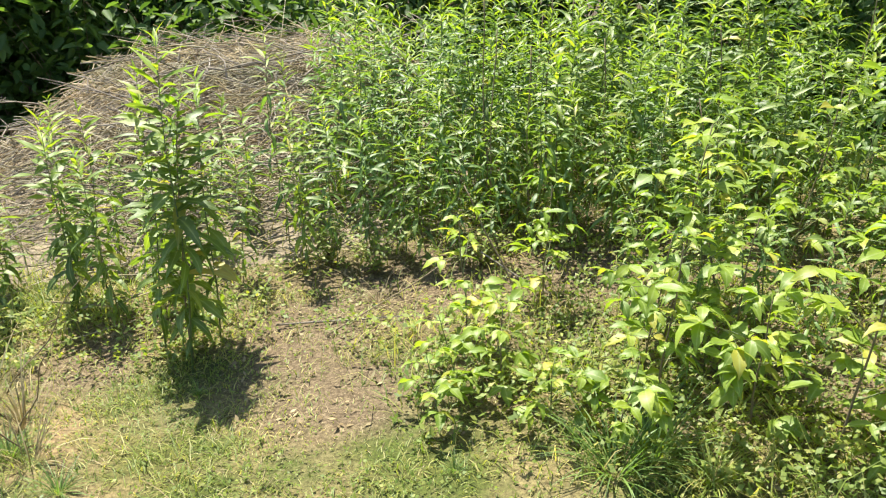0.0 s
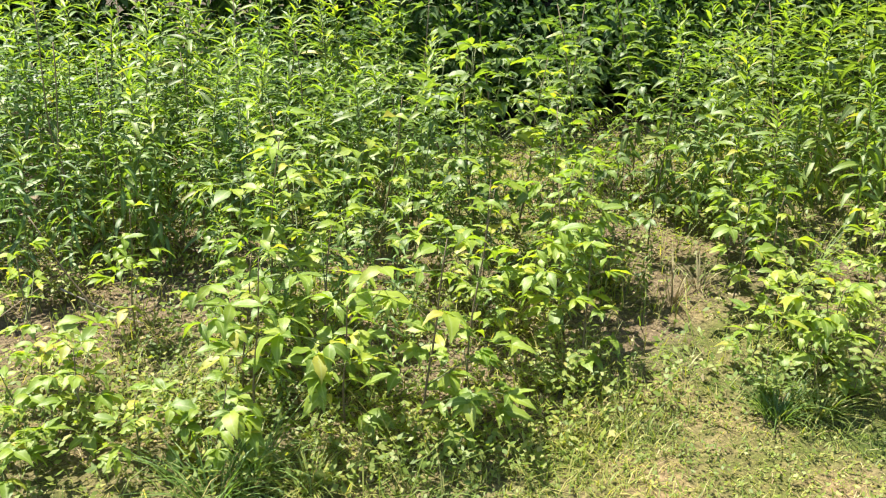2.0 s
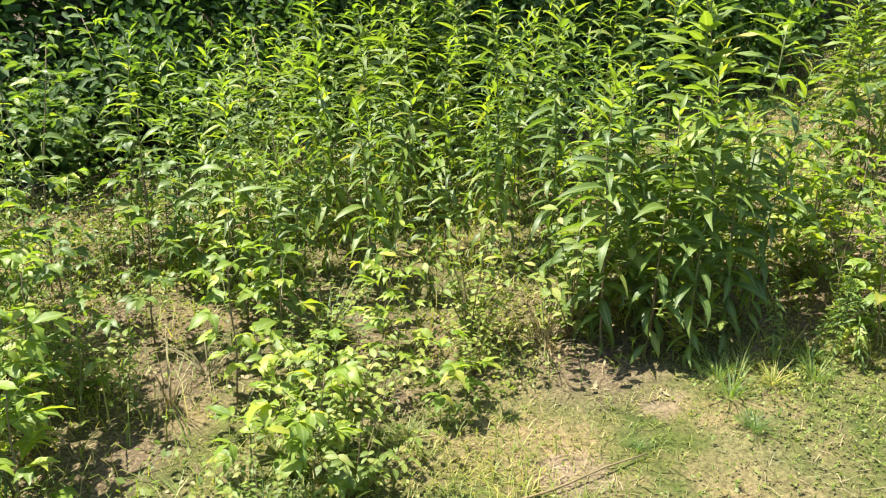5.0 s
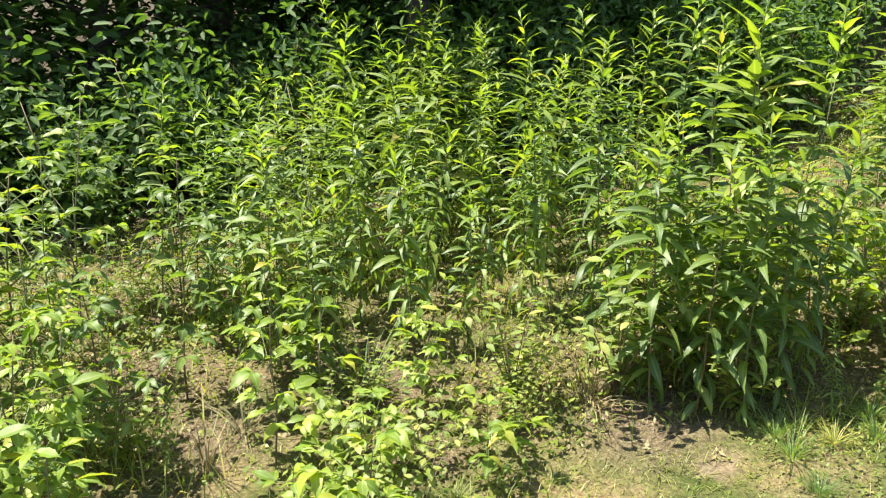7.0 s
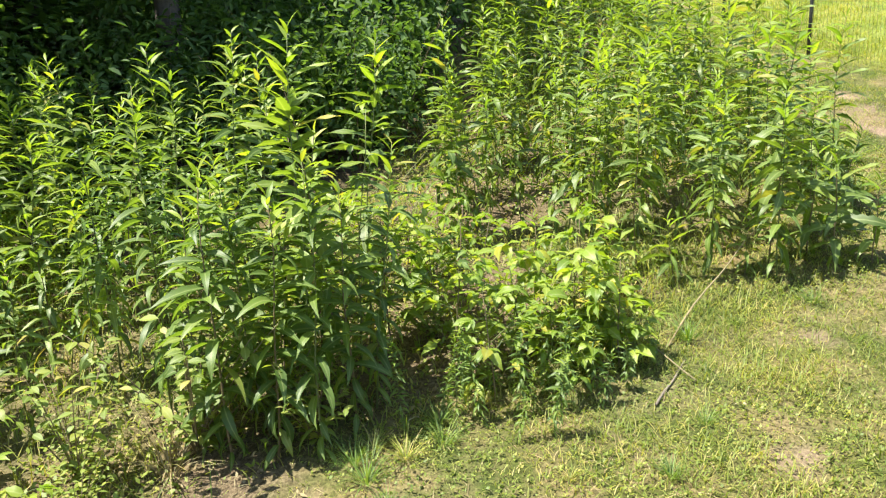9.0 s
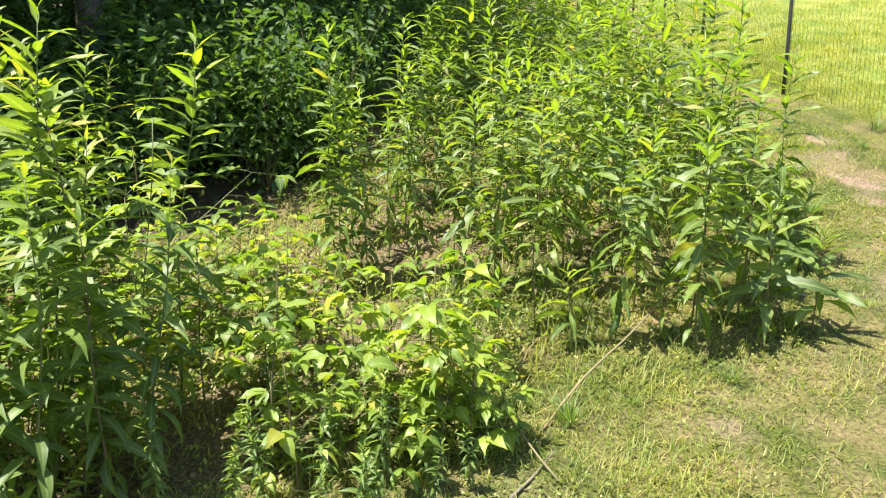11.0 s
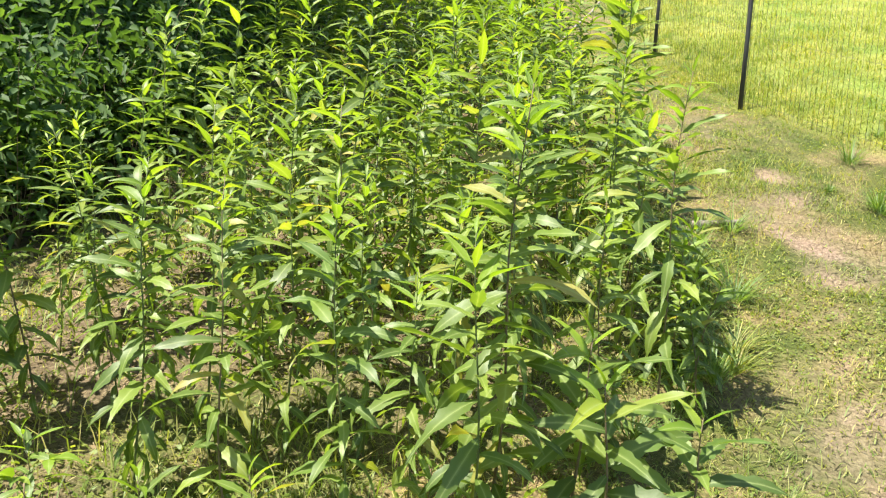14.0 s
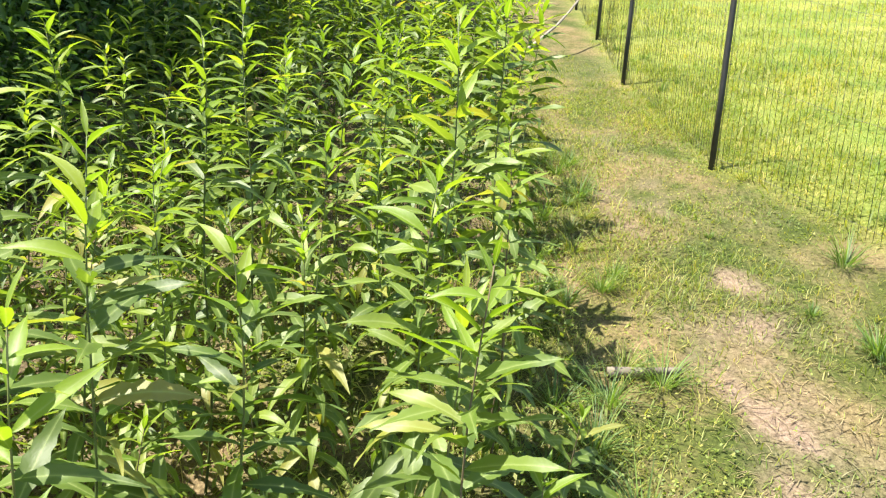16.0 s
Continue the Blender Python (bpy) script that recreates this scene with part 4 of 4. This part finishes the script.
# ---- wire fence along the field ----
POSTS = ((6.0, -5.7), (7.35, -4.55), (8.87, -3.33), (10.39, -2.05), (12.27, -1.42), (14.2, -1.04), (16.2, -0.6), (18.2, -0.1))
fence = root("wire_fence")
for k, (x, y) in enumerate(POSTS):
    z = gz(x, y)
    v, f = tube([(x + 0.004, y, z - 0.05), (x, y, z + 0.5), (x - 0.003, y + 0.004, z + 1.0), (x, y, z + 1.6)], [0.019, 0.018, 0.018, 0.018], 8)
    post = part("post", mesh_of("post", v, f, M_POST, None, True), fence, "dark slender fence post")
    for q in (0.12, 0.62, 1.12):
        v, f = tube([(x - 0.03, y - 0.028, z + q), (x + 0.06, y - 0.034, z + q + 0.005), (x + 0.16, y - 0.03, z + q - 0.006)], [0.004, 0.004, 0.003], 4)
        part("wire_tie", mesh_of("wire_tie", v, f, M_WIRE), post)
fr = np.random.RandomState(4)
for (x0, y0), (x1, y1) in zip(POSTS[:-1], POSTS[1:]):
    L = math.hypot(x1 - x0, y1 - y0)
    b = Build()
    n = int(L / 0.042)
    nxv, nyv = -(y1 - y0) / L, (x1 - x0) / L
    for k in range(n + 1):
        t = k / n
        x, y = x0 + (x1 - x0) * t, y0 + (y1 - y0) * t
        o = 0.028 + 0.012 * math.sin(t * 9)
        j = fr.normal(0, 0.006, 3)
        z = gz(x, y)
        pts = [(x - nxv * (o + j[i]) + (x1 - x0) / L * j[i], y - nyv * (o + j[i]) + (y1 - y0) / L * j[i], z + q) for i, q in enumerate((0.0, 0.75, 1.5))]
        b.add(*tube(pts, [0.0015] * 3, 3))
    for q in (0.06, 0.55, 1.05, 1.49):
        pts = [(x0 + (x1 - x0) * t - nxv * 0.03, y0 + (y1 - y0) * t - nyv * 0.03, gz(x0 + (x1 - x0) * t, y0 + (y1 - y0) * t) + q + 0.01 * math.sin(t * 7)) for t in np.linspace(0, 1, 9)]
        b.add(*tube(pts, [0.0011] * 9, 3))
    part("wire_mesh", b.mesh("wire_mesh", [M_WIRE]), fence, "dark upright wires")
tagged(fence, "wire fence of close upright wires on dark posts", "fence")


# ---- ground cover ----
def blades(name, n, x0, x1, y0, y1, keep, hmin, hmax, wid, mat, label, seed, lay=0.5):
    """Many single grass blades: two bent quads each."""
    r = np.random.RandomState(seed)
    x, y = r.uniform(x0, x1, n), r.uniform(y0, y1, n)
    p = keep(x, y)
    ok = r.rand(n) < p
    x, y = x[ok], y[ok]
    n = len(x)
    z = height(x, y) - 0.006
    clump = 0.75 + 0.4 * waves(x, y, 7, seed + 1) + 0.3 * waves(x, y, 2.3, seed + 2)
    L = r.uniform(hmin, hmax, n) * np.clip(clump, 0.35, 1.5)
    az = r.rand(n) * 6.283
    el = np.clip(r.normal(1.15 - lay, 0.3, n), 0.05, 1.5)
    d = np.stack([np.cos(az), np.sin(az), 0 * az], 1)
    s = np.stack([-np.sin(az), np.cos(az), 0 * az], 1) * (wid * r.uniform(0.6, 1.4, n))[:, None] / 2
    b = np.stack([x, y, z], 1)
    m = b + d * (L * 0.5 * np.cos(el))[:, None]
    m[:, 2] += L * 0.5 * np.sin(el)
    e2 = el - r.uniform(0.2, 1.0, n)
    t = m + d * (L * 0.5 * np.cos(e2))[:, None]
    t[:, 2] = np.maximum(t[:, 2] + L * 0.5 * np.sin(e2), b[:, 2] + 0.008)
    v = np.stack([b - s, b + s, m + s * 0.8, m - s * 0.8, t + s * 0.12, t - s * 0.12], 1).reshape(-1, 3)
    k = np.arange(n)[:, None] * 6
    q = np.concatenate([k + np.array([0, 1, 2, 3]), k + np.array([3, 2, 4, 5])])
    return tagged(new(name, quads_mesh(name, v, q, mat)), label, "grass", "", "stuff")


def low_leaves(name, n, x0, x1, y0, y1, keep, size, top, mat, label, seed, cat="weeds", broadness=0.24):
    """Small leaves near the ground in threes."""
    r = np.random.RandomState(seed)
    x, y = r.uniform(x0, x1, n), r.uniform(y0, y1, n)
    ok = r.rand(n) < keep(x, y)
    x, y = x[ok], y[ok]
    n = len(x)
    z = height(x, y) + r.uniform(0.004, 1, n) * top * np.clip(0.6 + 0.6 * waves(x, y, 5, seed + 1), 0.1, 1.3)
    az = r.rand(n) * 6.283
    V = []
    for k in range(3):
        a = az + k * 2.094 + r.uniform(-0.3, 0.3, n)
        L = size * r.uniform(0.5, 1.3, n)
        el = r.uniform(-0.6, 0.95, n)
        d = np.stack([np.cos(a) * np.cos(el), np.sin(a) * np.cos(el), np.sin(el)], 1) * L[:, None]
        s = np.stack([-np.sin(a), np.cos(a), r.uniform(-0.8, 0.8, n)], 1) * (L * broadness)[:, None]
        c = np.stack([x, y, z], 1) + r.normal(size=(n, 3)) * np.array([0.3, 0.3, 0.25]) * size
        V.append(np.stack([c, c + d * 0.45 + s, c + d, c + d * 0.45 - s], 1))
    v = np.stack(V, 1).reshape(-1, 3)
    return tagged(new(name, quads_mesh(name, v, np.arange(len(v)).reshape(-1, 4), mat)), label, cat, "", "stuff")


def lawn_keep(x, y):
    return np.clip(1.15 - 1.2 * bare_soil(x, y), 0.09, 1) * np.clip(1 - 0.75 * dry_litter(x, y), 0.1, 1) * (1 - 0.8 * wood_floor(x, y))


def near_lawn(x, y):
    rim = np.clip(np.minimum(np.minimum(x + 2.3, 13.5 - x), y + 3.1) / 0.9 + 0.35 * waves(x, y, 2.1, 60), 0, 1)
    return rim * lawn_keep(x, y) * np.clip(1.3 - 0.85 * np.clip(y - edge(x), 0, 1), 0.25, 1) * np.clip(0.85 + 0.7 * waves(x, y, 3, 55), 0.3, 1)


def under_weeds(x, y):
    """Fewer low leaves in the strawy openings and in the shade under the dark clump."""
    shade = np.exp(-((x - 4.45) / 0.4) ** 2 - ((y - 0.2) / 0.4) ** 2)
    return (1 - 0.6 * dry_spots(x, y)) * (1 - 0.8 * shade) * (1 - wood_floor(x, y))


blades("lawn_grass", 560000, -2.4, 13.6, -3.2, 3.6, lambda x, y: near_lawn(x, y) * (y < edge(x) + 0.6), 0.025, 0.1, 0.0036, M_GRASS, "short uneven yellowish green grass", 61, 0.4)
blades("field_grass", 130000, 7, 18, -7.5, -0.8, lambda x, y: lawn_keep(x, y) * np.clip((y + 7.5) / 2.5, 0, 1) * np.clip(field_grass_mask(x, y) * 1.2 - 0.1, 0, 1) * np.clip(8 / (1 + np.abs(x - 8) ** 1.2), 0.15, 1), 0.05, 0.16, 0.006, M_GRASS, "sunlit green grass of the fenced field", 63)
blades("weedy_grass", 110000, -3, 9.5, -1.7, 6.5, lambda x, y: np.clip(0.55 + 0.7 * waves(x, y, 2.5, 56), 0.08, 1) * (y > edge(x) - 0.2) * under_weeds(x, y), 0.06, 0.24, 0.0045, M_GRASS, "thin grass growing up among the weeds", 65, 0.25)
blades("straw_litter", 230000, -3.5, 9.5, -3, 6.5, lambda x, y: np.clip(dry_litter(x, y) + 0.4 + 0.6 * waves(x, y, 3.1, 59), 0.08, 1) * (1 - wood_floor(x, y)), 0.03, 0.13, 0.003, M_STRAW, "pale dry straw and dead stems lying on the ground", 67, 1.05)
low_leaves("clover", 185000, -2.3, 12, -3.0, 3.5, lambda x, y: near_lawn(x, y) * np.clip(0.4 + 0.9 * waves(x, y, 2.6, 57), 0.05, 1), 0.014, 0.055, M_LOW, "low clover and small weeds in the grass", 71, broadness=0.3)
low_leaves("low_weeds", 130000, -3, 9.5, -1.7, 6.2, lambda x, y: (y > edge(x) - 0.12) * np.clip(0.45 + 0.75 * waves(x, y, 2.2, 58), 0.06, 1) * under_weeds(x, y), 0.03, 0.2, M_LOW, "low leafy weeds under the taller stems", 73)
low_leaves("leaf_litter", 14000, -4, 10, -0.5, 7.5, lambda x, y: np.clip(dry_litter(x, y) + 0.6 * wood_floor(x, y), 0, 1), 0.03, 0.012, M_STRAW, "curled dead leaves on the ground", 75, "leaf litter")
